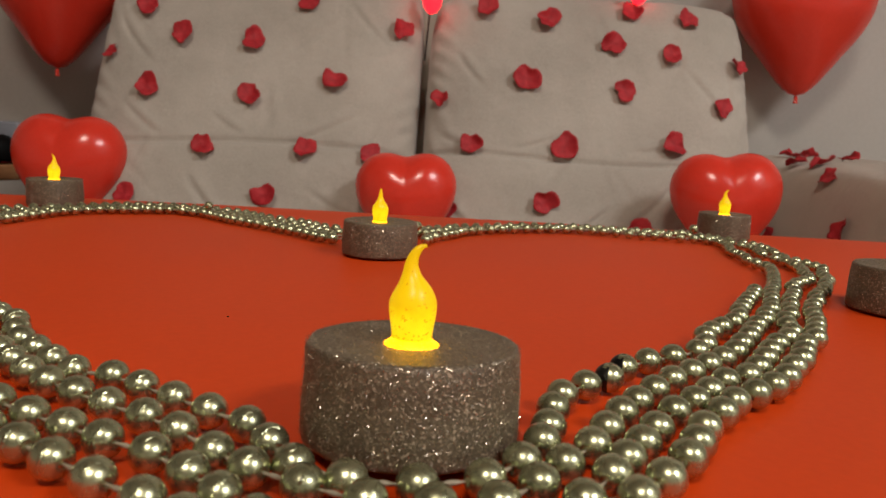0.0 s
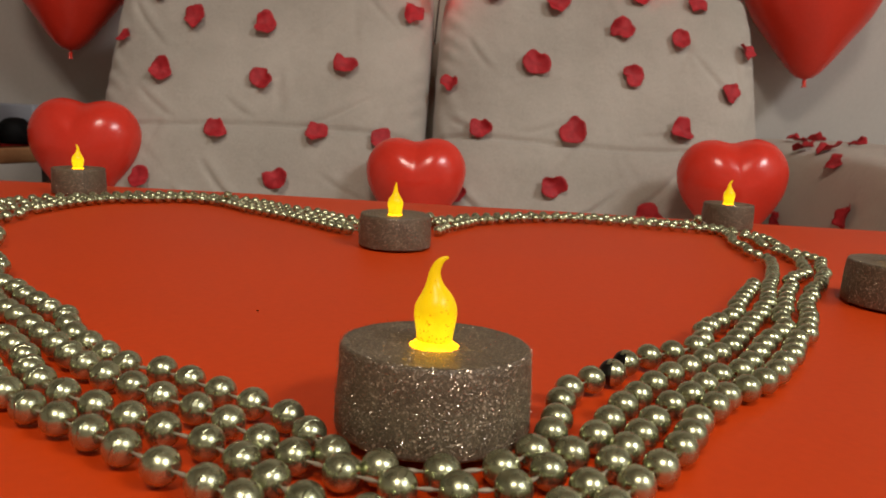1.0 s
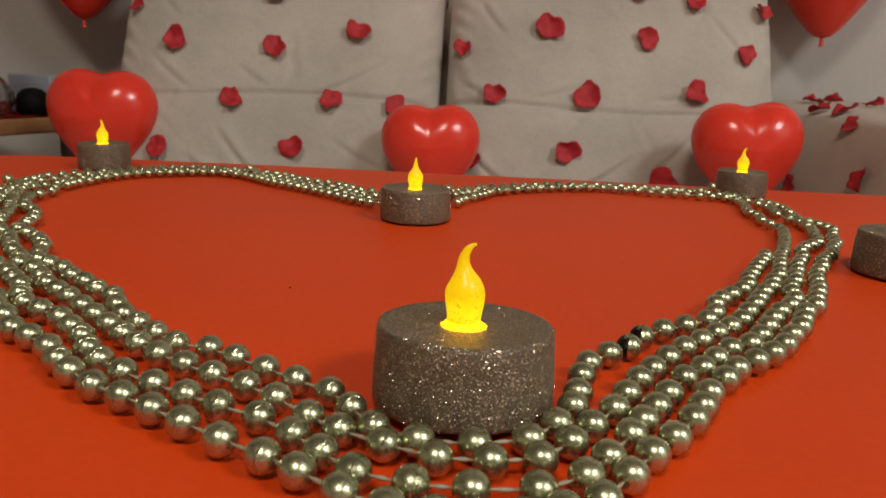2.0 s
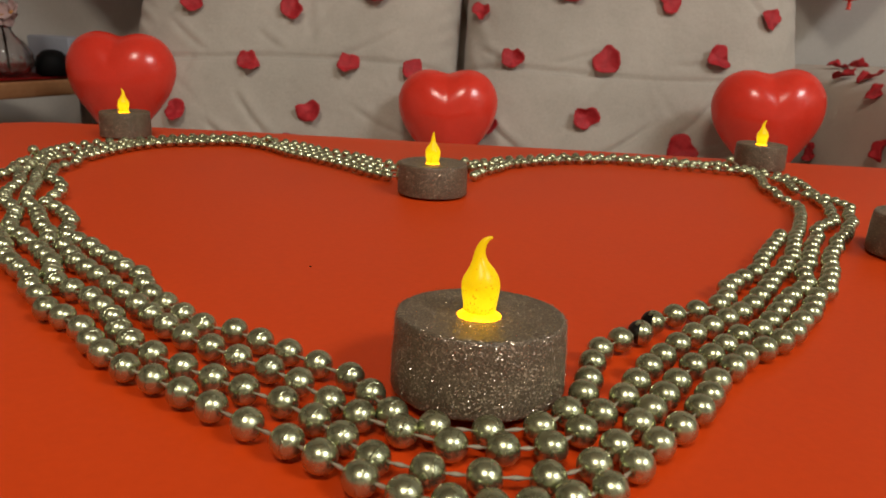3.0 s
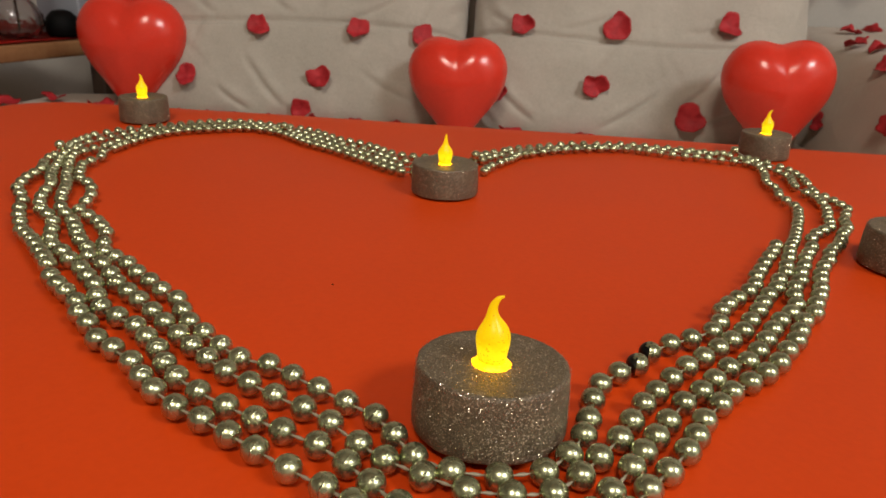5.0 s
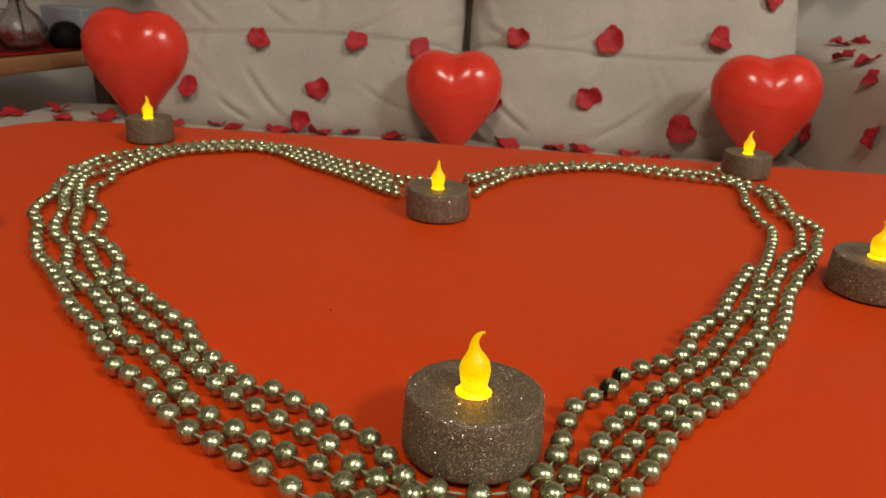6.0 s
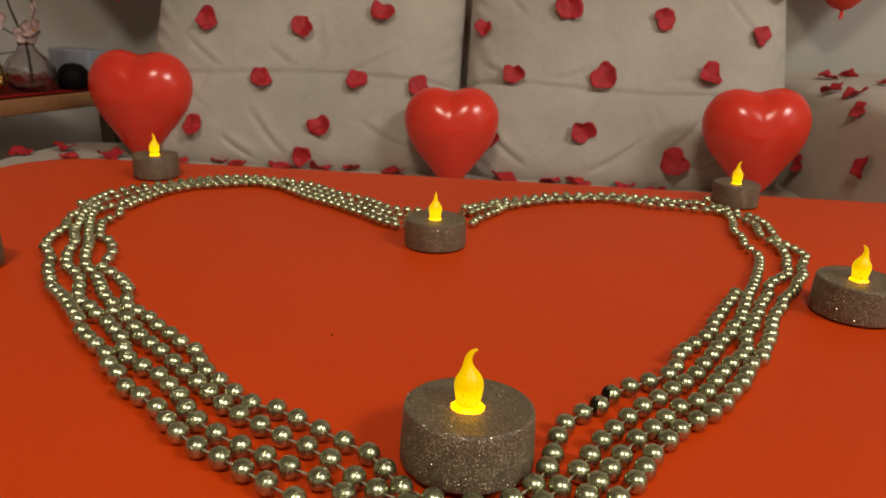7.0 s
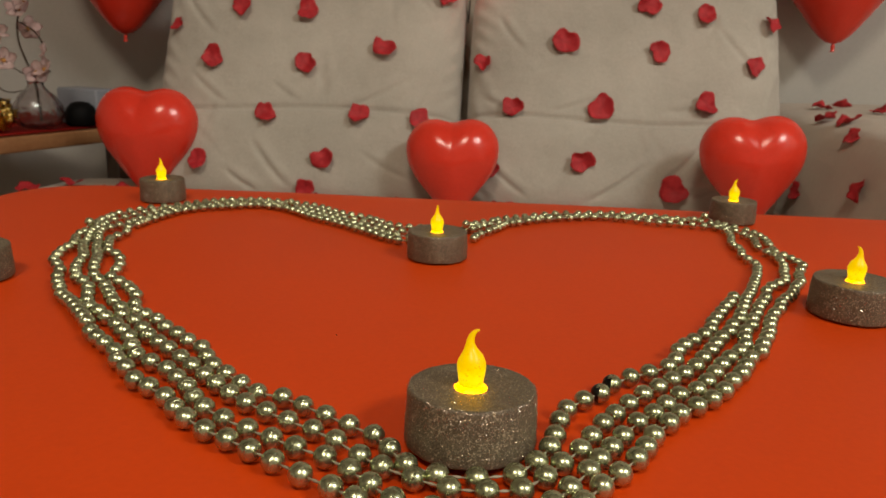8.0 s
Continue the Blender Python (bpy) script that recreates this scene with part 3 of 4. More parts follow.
for tx, tz, s in ((0.360, 0.511, 0.9), (0.381, 0.513, 0.95), (0.369, 0.499, 0.95), (0.394, 0.497, 0.95), (0.401, 0.480, 0.8), (0.422, 0.508, 0.9), (0.348, 0.418, 0.8), (0.420, 0.421, 0.9)):
    # petals on the rounded flank of the arm, seen across the table
    eye = Vector((0.0, -0.06, 0.56))
    hit, place, normal, _ = ARM.ray_cast(eye, (Vector((tx, 0.8, tz)) - eye).normalized())
    if hit:
        turn = normal.to_track_quat("Z", "Y").to_matrix().to_4x4()
        petal(Matrix.Translation(place + normal * 0.002) @ turn @ pose(0, 0, 0, RNG.uniform(-12, 12), RNG.uniform(-12, 12), RNG.uniform(0, 360)), "curled dark red silk petal on the sofa arm", s)


# ---- balloons ----
def balloon_mesh(w):
    """A heart balloon: two lobes and a long taper; w is its full width. It hangs upright, its knot at the bottom."""
    bm = bmesh.new()
    ang = [0, 12, 28, 48, 72, 95, 118, 140, 158, 170, 180]
    rad = [0.72, 0.79, 0.93, 1.04, 1.055, 0.98, 0.915, 0.915, 1.03, 1.20, 1.34]
    n, m = 72, 26
    def r(deg):
        d = abs((deg + 180) % 360 - 180)
        return sum(np.interp(min(180 - abs(180 - (d + e)), 360) if d + e > 0 else -(d + e), ang, rad) for e in (-7, -3.5, 0, 3.5, 7)) / 5
    s = w / 2 / 1.03
    ring_of = []
    for j in range(1, 2 * m):
        b = math.pi * j / (2 * m) - math.pi / 2
        ring = []
        for i in range(n):
            deg = 360 * i / n
            a = radians(deg)
            k = math.cos(b) ** 0.92
            x, z = r(deg) * k * math.sin(a), r(deg) * k * math.cos(a)
            depth = 0.64 * (1 - 0.11 * math.exp(-(x / 0.28) ** 2) * max(0.0, min(1.0, (z + 0.2) / 0.8))) * (1 - 0.42 * max(0.0, min(1.0, (-z - 0.1) / 1.1)) ** 1.2)
            ring.append(bm.verts.new((x * s, math.sin(b) * depth * s, z * s)))
        ring_of.append(ring)
    for p, q in zip(ring_of, ring_of[1:]):
        for i in range(n):
            bm.faces.new((p[i], p[(i + 1) % n], q[(i + 1) % n], q[i]))
    for ring, y in ((ring_of[0], -0.62), (ring_of[-1], 0.62)):
        c = bm.verts.new(sum((v.co for v in ring), Vector()) / n)
        for i in range(n):
            bm.faces.new((ring[i], ring[(i + 1) % n], c))
    bmesh.ops.recalc_face_normals(bm, faces=bm.faces[:])
    return bm, -1.34 * s


def balloon(x, y, z, w, label, rx=0.0, ry=0.0, rz=0.0):
    """z is the height of the heart's middle."""
    bm, low = balloon_mesh(w)
    t = thing("heart_balloon", pose(x, y, z, rx, ry, rz), label, "balloon", "red heart balloons")
    part("skin", bm, M_BALLOON, t)
    knot = lathe([(0.0022, 0.004), (0.0030, 0.0), (0.0024, -0.003), (0.0026, -0.004), (0.0036, -0.006), (0.0037, -0.0070), (0.0030, -0.0068)], 18)
    part("knot", knot, M_BALLOON, t, "rolled red balloon knot").location = (0, 0, low + 0.002)


balloon(-0.447, 0.865, 0.453, 0.131, "glossy red heart balloon at the end of the sofa seat", -6, 1, 3)
balloon(-0.050, 0.825, 0.438, 0.114, "small glossy red heart balloon leaning on the middle of the sofa", -8, -2, 0)
balloon(0.291, 0.795, 0.455, 0.117, "glossy red heart balloon between the sofa cushion and arm", -8, -4, -4)
balloon(0.492, 1.125, 0.717, 0.206, "large red heart balloon hanging on the wall over the sofa", 0, -2, 0)
balloon(-0.581, 1.100, 0.707, 0.218, "large red heart balloon hanging beside the sofa", 0, 2, 0)


# ---- red string lights between the cushions ----
def string_light():
    t = thing("string_light", pose(0, 0, 0), "lit red bulbs on a thin dark wire behind the cushions", "string light")
    path = spline([(-0.045, 1.00, 0.60), (-0.040, 0.975, 0.66), (-0.036, 0.965, 0.695), (0.03, 1.02, 0.735), (0.13, 1.01, 0.725), (0.218, 0.985, 0.716), (0.30, 1.04, 0.735), (0.42, 1.17, 0.80)], 0.012)
    part("wire", tube(path, 0.0012, 6), M_WIRE, t)
    for x, y, z in ((-0.037, 0.958, 0.668), (0.220, 0.972, 0.694)):
        b = part("bulb", lathe([(0.0008, -0.016), (0.006, -0.0135), (0.0105, -0.007), (0.0125, 0.001), (0.011, 0.008), (0.006, 0.014), (0.004, 0.017)], 24), M_REDBULB, t, "glowing red bulb")
        b.location = (x, y, z)
        part("cap", lathe([(0.0045, 0.016), (0.0045, 0.024), (0.003, 0.026)], 16), M_WIRE, b)


string_light()


# ---- the side table with its vase ----
STOP = 0.440


def side_table():
    t = thing("side_table", pose(-0.6555, 0.745, 0, 0, 0, -19.6), "small oak-edged side table with dark legs", "side table")
    part("tabletop", boxed(-0.46, 0.0, 0.0, 0.31, STOP - 0.024, STOP - 0.003, 0.003), M_WOOD, t)
    for lx in (-0.43, -0.016):
        for ly in (0.02, 0.29):
            part("leg", boxed(lx - 0.013, lx + 0.013, ly - 0.013, ly + 0.013, 0.0, STOP - 0.024, 0.003), M_DARKWOOD, t)
    bm = bmesh.new()
    n = 40
    rows = []
    for k, (y, dz) in enumerate(((0.0, -0.010), (-0.001, -0.002), (0.004, 0.0), (0.16, 0.0003), (0.305, 0.0))):
        rows.append([bm.verts.new((-0.455 + 0.452 * i / n, y, STOP - 0.001 + dz + 0.0012 * noise.noise((i * 0.4, y * 9, 1.0)) * (1 if k else 2))) for i in range(n + 1)])
    for a, b in zip(rows, rows[1:]):
        for i in range(n):
            bm.faces.new((a[i], a[i + 1], b[i + 1], b[i]))
    bmesh.ops.solidify(bm, geom=bm.faces[:], thickness=0.0015)
    ob = part("table_runner", bm, M_RUNNER)
    ob.matrix_basis = t.matrix_basis.copy()
    tagged(ob, "dark red cloth runner on the side table", "table runner")


side_table()


def blossom(parent, m, seed):
    """Five cupped petals round a brown heart."""
    rng = random.Random(seed)
    flower = part("blossom", lathe([(0.0006, 0.0), (0.0032, 0.001), (0.0038, 0.003), (0.0024, 0.005)], 12), M_STAMEN, parent)
    flower.matrix_basis = m
    for k in range(5):
        bm = bmesh.new()
        nu, nv = 6, 6
        g = []
        for i in range(nu + 1):
            f = i / nu
            wid = 0.0085 * math.sin(math.pi * min(1.0, 0.16 + 0.78 * f)) ** 0.7
            g.append([bm.verts.new(((j / nv * 2 - 1) * wid, 0.002 + 0.017 * f, 0.002 + 0.009 * f * f + 0.25 * wid * (j / nv * 2 - 1) ** 2 + 0.0012 * math.sin(5 * f + j + k))) for j in range(nv + 1)])
        for i in range(nu):
            for j in range(nv):
                bm.faces.new((g[i][j], g[i][j + 1], g[i + 1][j + 1], g[i + 1][j]))
        bmesh.ops.solidify(bm, geom=bm.faces[:], thickness=0.0004)
        bmesh.ops.rotate(bm, verts=bm.verts[:], cent=(0, 0, 0), matrix=Matrix.Rotation(radians(72 * k + rng.uniform(-12, 12)), 3, "Z"))
        part("petal", bm, M_BLOSSOM, flower)


def vase():
    x, y = -0.630, 0.925
    v = thing("bud_vase", pose(x, y, STOP) @ Matrix.Diagonal((0.86, 0.86, 0.86, 1)), "round clear glass bud vase on the side table", "vase")
    part("body", lathe([(0.020, 0.001), (0.030, 0.006), (0.037, 0.020), (0.036, 0.036), (0.027, 0.052), (0.015, 0.063), (0.0115, 0.070), (0.0125, 0.078), (0.0105, 0.078),
                        (0.0095, 0.070), (0.0125, 0.062), (0.025, 0.050), (0.0335, 0.036), (0.0345, 0.020), (0.027, 0.009), (0.016, 0.006)], 60), M_GLASS, v)
    glass_body = v.children[0].data
    for vt in glass_body.vertices:           # blown in shallow flutes
        a = math.atan2(vt.co.y, vt.co.x)
        f = 1 + 0.05 * math.cos(10 * a) * max(0.0, 1 - abs(vt.co.z - 0.028) / 0.034)
        vt.co.x, vt.co.y = vt.co.x * f, vt.co.y * f
    b = thing("blossom_branch", pose(x, y, STOP) @ Matrix.Diagonal((0.86, 0.86, 0.86, 1)), "artificial branch with pale pink blossoms in the vase", "flower branch")
    main = spline([(0.004, 0, 0.010), (0.0, 0, 0.07), (-0.012, 0.004, 0.10), (-0.020, 0, 0.135), (-0.015, -0.004, 0.17), (-0.002, 0, 0.20), (0.012, 0.004, 0.24), (0.04, 0, 0.27)], 0.005)
    part("stem", tube(main, [0.0022 - 0.0014 * i / len(main) for i in range(len(main))], 8), M_STEM, b)
    for pts in ([(-0.004, 0, 0.08), (-0.030, -0.006, 0.095), (-0.052, -0.004, 0.112), (-0.060, 0, 0.145)], [(-0.016, 0, 0.165), (0.012, -0.006, 0.150), (0.026, -0.004, 0.125)],
                [(-0.002, 0, 0.075), (0.014, -0.004, 0.085), (0.030, -0.004, 0.092)], [(-0.018, 0, 0.06), (-0.045, -0.01, 0.058), (-0.075, -0.012, 0.085)]):
        s = spline(pts, 0.004)
        part("twig", tube(s, 0.0012, 6), M_STEM, b)
    for k, (px, py, pz, rx, rz) in enumerate(((-0.008, -0.008, 0.182, 60, 10), (-0.042, -0.010, 0.105, 70, 40), (0.024, -0.008, 0.093, 55, -20), (-0.014, -0.006, 0.212, 40, 160),
                                              (-0.056, -0.004, 0.148, 50, 80), (0.028, -0.006, 0.124, 80, -50), (-0.005, 0.004, 0.155, 80, 200), (0.016, 0.0, 0.24, 50, -10),
                                              (0.010, -0.010, 0.088, 80, 30), (-0.050, -0.012, 0.122, 40, -30), (0.006, -0.010, 0.196, 75, -40), (-0.066, -0.008, 0.132, 85, 20))):
        blossom(b, pose(px, py, pz, rx, 0, rz) @ Matrix.Diagonal(((0.75, 0.75, 0.75, 1) if k == 5 else (0.98, 0.98, 0.98, 1))), k)
    g = thing("gold_votive", pose(-0.662, 0.868, STOP) @ Matrix.Diagonal((0.86, 0.86, 0.86, 1)), "round amber glass holder wrapped in gold leaf", "votive holder")
    part("bowl", lathe([(0.020, 0.0005), (0.032, 0.010), (0.036, 0.026), (0.031, 0.044), (0.026, 0.050), (0.024, 0.049), (0.029, 0.042), (0.033, 0.026), (0.029, 0.012), (0.018, 0.004)], 36), M_AMBER, g)
    rng = random.Random(3)
    for k in range(64):
        a, zz = rng.uniform(0, 6.28), rng.uniform(0.008, 0.045)
        rr = 0.0365 - 0.012 * abs(zz - 0.026) / 0.02
        leaf = bmesh.new()
        bmesh.ops.create_grid(leaf, x_segments=3, y_segments=3, size=0.006)
        for vt in leaf.verts:
            vt.co.z = 0.002 * rng.uniform(-1, 1)
        bmesh.ops.solidify(leaf, geom=leaf.faces[:], thickness=0.0003)
        lf = part("gold_leaf", leaf, M_GOLD, g)
        lf.matrix_basis = pose(rr * math.cos(a), rr * math.sin(a), zz, 0, 0, math.degrees(a)) @ pose(0, 0, 0, 20, 90, rng.uniform(-40, 40))
    s = part("speaker", lathe([(0.016, 0.0), (0.021, 0.004), (0.022, 0.016), (0.019, 0.026), (0.012, 0.033), (0.005, 0.035)], 32), M_BLACK)
    s.matrix_basis = pose(-0.600, 0.978, STOP)
    tagged(s, "small rounded black speaker on the side table", "speaker")
    c = part("white_box", boxed(-0.040, 0.040, -0.020, 0.020, 0.0, 0.052, 0.003), M_WHITE)
    c.matrix_basis = pose(-0.612, 1.020, STOP, 0, 0, -19)
    tagged(c, "plain white box standing against the wall", "box")


vase()


# ---- tea lights ----
def flame_mesh(height, bend, girth):
    """A teardrop swept along a line that rises and then curls over at the tip."""
    k = height / 0.0166
    line = spline([(0, 0.0002), (0, 0.004), (-0.05 * bend, 0.008), (-0.22 * bend, 0.0113), (-0.25 * bend, 0.0134), (-0.02 * bend, 0.0151), (0.38 * bend, 0.0162), (0.86 * bend, 0.0166)], 0.00045)
    s = np.linspace(0, 1, len(line))
    rad = np.interp(s, [0, 0.07, 0.16, 0.26, 0.35, 0.42, 0.48, 0.54, 0.60, 0.67, 0.76, 0.86, 0.95, 1.0],
                    np.array([0.0035, 0.0035, 0.0038, 0.0041, 0.0042, 0.0040, 0.0035, 0.0028, 0.0020, 0.00145, 0.0011, 0.00085, 0.00055, 0.00015]) * girth)
    rad = np.convolve(np.pad(rad, 2, mode="edge"), np.ones(5) / 5, "valid")
    bm, rings, n = bmesh.new(), [], 28
    for i, (x, z) in enumerate(line):
        a, b = line[max(i - 1, 0)], line[min(i + 1, len(line) - 1)]
        d = Vector((b[0] - a[0], 0, b[1] - a[1])).normalized()
        side = Vector((d.z, 0, -d.x))
        rings.append([bm.verts.new(Vector((float(x), 0, float(z) * k)) + float(rad[i]) * (math.cos(2 * math.pi * c / n) * side + math.sin(2 * math.pi * c / n) * Vector((0, 1, 0)))) for c in range(n)])
    for a, b in zip(rings, rings[1:]):
        for c in range(n):
            bm.faces.new((a[c], a[(c + 1) % n], b[(c + 1) % n], b[c]))
    bm.faces.new(rings[0][::-1])
    bm.faces.new(rings[-1])
    bmesh.ops.recalc_face_normals(bm, faces=bm.faces[:])
    return bm


def tea_light(x, y, radius, height, flame, bend, turn, flakes, label, seed, tilt=0.0):
    t = thing("tea_light", pose(x, y, TOP + radius * math.sin(radians(tilt)), -tilt, 0, turn), label, "tea light", "battery tea lights round the heart")
    r, h = radius, height
    prof = [(r * 0.90, 0.0004), (r * 0.985, 0.0004), (r * 1.0, 0.0012), (r * 0.998, h * 0.35), (r * 0.985, h * 0.7), (r * 0.972, h - 0.0014), (r * 0.962, h - 0.0005), (r * 0.94, h - 0.0001),
            (r * 0.90, h - 0.0003), (r * 0.6, h - 0.0006), (r * 0.25, h - 0.0008)]
    body = lathe(prof, 72)
    for v in body.verts:
        n = noise.noise((v.co.x * 300 + seed, v.co.y * 300, v.co.z * 300)) * 0.00022
        v.co.x += n * v.co.x / r
        v.co.y += n * v.co.y / r
    b = part("body", body, M_GLITTER, t, "tea light body coated in rose-grey glitter")
    # glitter flakes that catch the lamps
    rng = random.Random(seed)
    verts, faces = [], []
    for _ in range(flakes):
        kind = rng.random()
        if kind < 0.13:                      # a crust of flakes along the upper rim
            a, z = rng.uniform(0, 2 * math.pi), h + rng.gauss(-0.0006, 0.0004)
            rr = r * 0.968 + rng.uniform(-0.0004, 0.0003)
            p, nrm = Vector((rr * math.cos(a), rr * math.sin(a), min(z, h + 0.0001))), Vector((math.cos(a), math.sin(a), 0.8))
        elif kind < 0.62:
            a, z = rng.uniform(0, 2 * math.pi), rng.uniform(0.0008, h - 0.0006)
            rr = float(np.interp(z, [0, h * 0.35, h * 0.7, h], [r, r * 0.998, r * 0.985, r * 0.966])) + 0.0002
            p, nrm = Vector((rr * math.cos(a), rr * math.sin(a), z)), Vector((math.cos(a), math.sin(a), 0))
        else:
            a, q = rng.uniform(0, 2 * math.pi), r * 0.96 * math.sqrt(rng.uniform(0.06, 1))
            p, nrm = Vector((q * math.cos(a), q * math.sin(a), h - 0.0001)), Vector((0, 0, 1))
        nrm = (nrm + Vector((0, 0, 0.35)) + 0.75 * Vector((rng.gauss(0, 1), rng.gauss(0, 1), rng.gauss(0, 1))) * 0.6).normalized()
        side = nrm.orthogonal().normalized()
        side = (Matrix.Rotation(rng.uniform(0, 6.28), 3, nrm) @ side)
        up, s = nrm.cross(side), rng.uniform(0.00004, 0.00010) * (1.0 if flakes > 4000 else 1.6)
        k = len(verts)
        for c in range(6):
            verts.append(p + s * (math.cos(c * math.pi / 3) * side + math.sin(c * math.pi / 3) * up))
        faces.append(tuple(range(k, k + 6)))
    me = bpy.data.meshes.new("glitter")
    me.from_pydata(verts, [], faces)
    me.materials.append(M_FLAKE)
    g = new("glitter", me)
    g.parent = t
    tagged(g, "loose sparkling glitter flakes", kind="stuff")
    collar = lathe([(0.0052, -0.0009), (0.0047, -0.0004), (0.0042, 0.0001), (0.0038, 0.0004), (0.0034, 0.0007)], 44)
    for v in collar.verts:                   # lumpy flange; its emission also imitates flame light on the glitter
        g = noise.noise((v.co.x * 900 + seed, v.co.y * 900, 2.0))
        v.co.z += 0.0002 * g
        v.co.x, v.co.y = v.co.x * (1 + 0.05 * g), v.co.y * (1 + 0.05 * g)
    ring = 0.62 + 0.36 * (flame - 0.0140) / 0.0028   # short flames have a narrower foot
    part("collar", collar, M_COLLAR, t, "yellow collar round the flame's foot, its glow also imitating flame light on glitter").matrix_basis = pose(-0.0004, 0, h - 0.0002) @ Matrix.Diagonal((ring, ring, 0.9, 1))
    f = flame_mesh(flame, bend, (0.35 + 0.65 * flame / 0.0168) * (r / 0.019) ** 0.4)
    ob = part("flame", f, M_FLAME, t, "lit yellow plastic flame with a curled tip")
    ob.location = (-0.0004, 0, h - 0.0002)


for row in ((-0.0005, 0.1300, 0.0190, 0.0171, 0.0168, 0.0024, 0, 20000, "rose-grey glitter tea light with a yellow flame, among the beads", 11, 3.2),
            (-0.0270, 0.3300, 0.0166, 0.0152, 0.0145, 0.0002, 0, 3800, "glitter tea light with a straight flame in the heart's dip", 12),
            (-0.2365, 0.4480, 0.0157, 0.0160, 0.0145, -0.0013, 20, 3200, "glitter tea light behind the bead heart near the table's edge", 13),
            (0.1715, 0.4630, 0.0156, 0.0156, 0.0145, 0.0016, 0, 3200, "glitter tea light behind the bead heart near the sofa arm", 14),
            (0.1672, 0.2680, 0.0182, 0.0165, 0.0155, -0.0018, 0, 3900, "glitter tea light outside the heart with a lit yellow flame", 15),
            (-0.2410, 0.2530, 0.0178, 0.0160, 0.0155, 0.0015, 0, 3600, "glitter tea light outside the heart on the bare table", 16)):
    tea_light(*row)

crumb = bmesh.new()
bmesh.ops.create_icosphere(crumb, subdivisions=1, radius=0.00036)
for v in crumb.verts:
    v.co = Vector((v.co.x * 1.3, v.co.y, v.co.z * 0.6)) * (1 + 0.25 * noise.noise(v.co * 3000))
crumb = part("crumb", crumb, M_BLACK)
crumb.location = (-0.0565, 0.2071, TOP + 0.0002)
tagged(crumb, "tiny dark crumb lying on the red table cover", "crumb")

# ---- the bead heart: four loops of one kind, in millimetres on the table ----
OUTER_L = [
    (-30, 388), (-57, 388), (-79, 407), (-99, 418), (-123, 438), (-145, 444), (-166, 449), (-185, 444), (-200, 433), (-214, 419),
    (-227, 407), (-235, 393), (-238, 386), (-239, 367), (-236, 355), (-232, 343), (-232, 332), (-229, 321), (-224, 310), (-222,
    295), (-219, 287), (-216, 278), (-210, 271), (-203, 262), (-198, 252), (-193, 244), (-182, 228), (-172, 219), (-163, 209),
    (-154, 198), (-147, 189), (-136, 178), (-129, 172), (-124, 165), (-118, 159), (-111, 151), (-104, 146), (-96, 140), (-90,
    134), (-84, 128), (-76, 122), (-68, 118), (-60, 113), (-52, 108), (-43, 103), (-34, 98), (-27, 94), (-19, 89), (-11, 85)]
OUTER_R = [
    (3, 83), (16, 87), (23, 91), (29, 99), (34, 107), (40, 114), (46, 122), (53, 136), (59, 144), (64, 151), (71, 157), (77, 163),
    (83, 170), (88, 178), (93, 185), (97, 192), (101, 200), (107, 207), (111, 215), (115, 223), (118, 230), (121, 238), (124,
    245), (128, 253), (133, 261), (137, 270), (146, 282), (153, 297), (160, 307), (163, 319), (168, 329), (173, 339), (172, 353),
    (168, 367), (170, 378), (172, 392), (173, 401), (171, 416), (168, 423), (163, 431), (147, 442), (111, 448), (66, 446), (24,
    425), (1, 405), (-14, 384)]
THIRD_L = [
    (-30, 378), (-55, 375), (-76, 394), (-97, 407), (-120, 426), (-143, 437), (-164, 443), (-182, 437), (-198, 427), (-212, 412),
    (-225, 390), (-230, 374), (-233, 366), (-231, 353), (-230, 341), (-224, 326), (-218, 311), (-212, 298), (-205, 287), (-202,
    277), (-195, 261), (-189, 253), (-183, 247), (-176, 239), (-171, 230), (-162, 215), (-148, 205), (-141, 197), (-130, 185),
    (-125, 177), (-120, 170), (-112, 165), (-104, 160), (-92, 148), (-87, 141), (-81, 135), (-73, 129), (-64, 124), (-56, 120),
    (-48, 116), (-39, 112), (-31, 106), (-18, 95), (-8, 92), (2, 92)]
THIRD_R = [
    (13, 93), (21, 98), (26, 105), (32, 114), (44, 134), (50, 143), (56, 150), (61, 157), (67, 164), (74, 169), (79, 176), (84,
    184), (93, 199), (99, 206), (103, 213), (108, 229), (113, 236), (116, 244), (124, 261), (132, 276), (136, 287), (141, 295),
    (152, 307), (157, 322), (162, 337), (164, 347), (165, 358), (161, 374), (165, 394), (165, 405), (162, 414), (159, 423), (153,
    435), (142, 446), (127, 450), (113, 454), (98, 455), (83, 457), (67, 453), (51, 449), (35, 441), (22, 431), (9, 423), (1,
    414), (-6, 407), (-12, 397), (-16, 384)]
SECOND_L = [
    (-30, 364), (-54, 364), (-74, 382), (-95, 398), (-117, 415), (-141, 431), (-163, 438), (-180, 431), (-196, 422), (-209, 406),
    (-218, 379), (-219, 363), (-222, 356), (-225, 342), (-219, 327), (-212, 313), (-205, 299), (-198, 287), (-193, 275), (-189,
    267), (-183, 257), (-177, 250), (-170, 242), (-165, 235), (-155, 222), (-149, 215), (-143, 209), (-136, 202), (-129, 194),
    (-124, 188), (-117, 182), (-111, 177), (-104, 170), (-97, 164), (-90, 157), (-84, 151), (-77, 145), (-70, 140), (-62, 135),
    (-54, 130), (-46, 126), (-38, 121), (-30, 114), (-23, 109), (-14, 105), (-5, 101), (5, 101)]
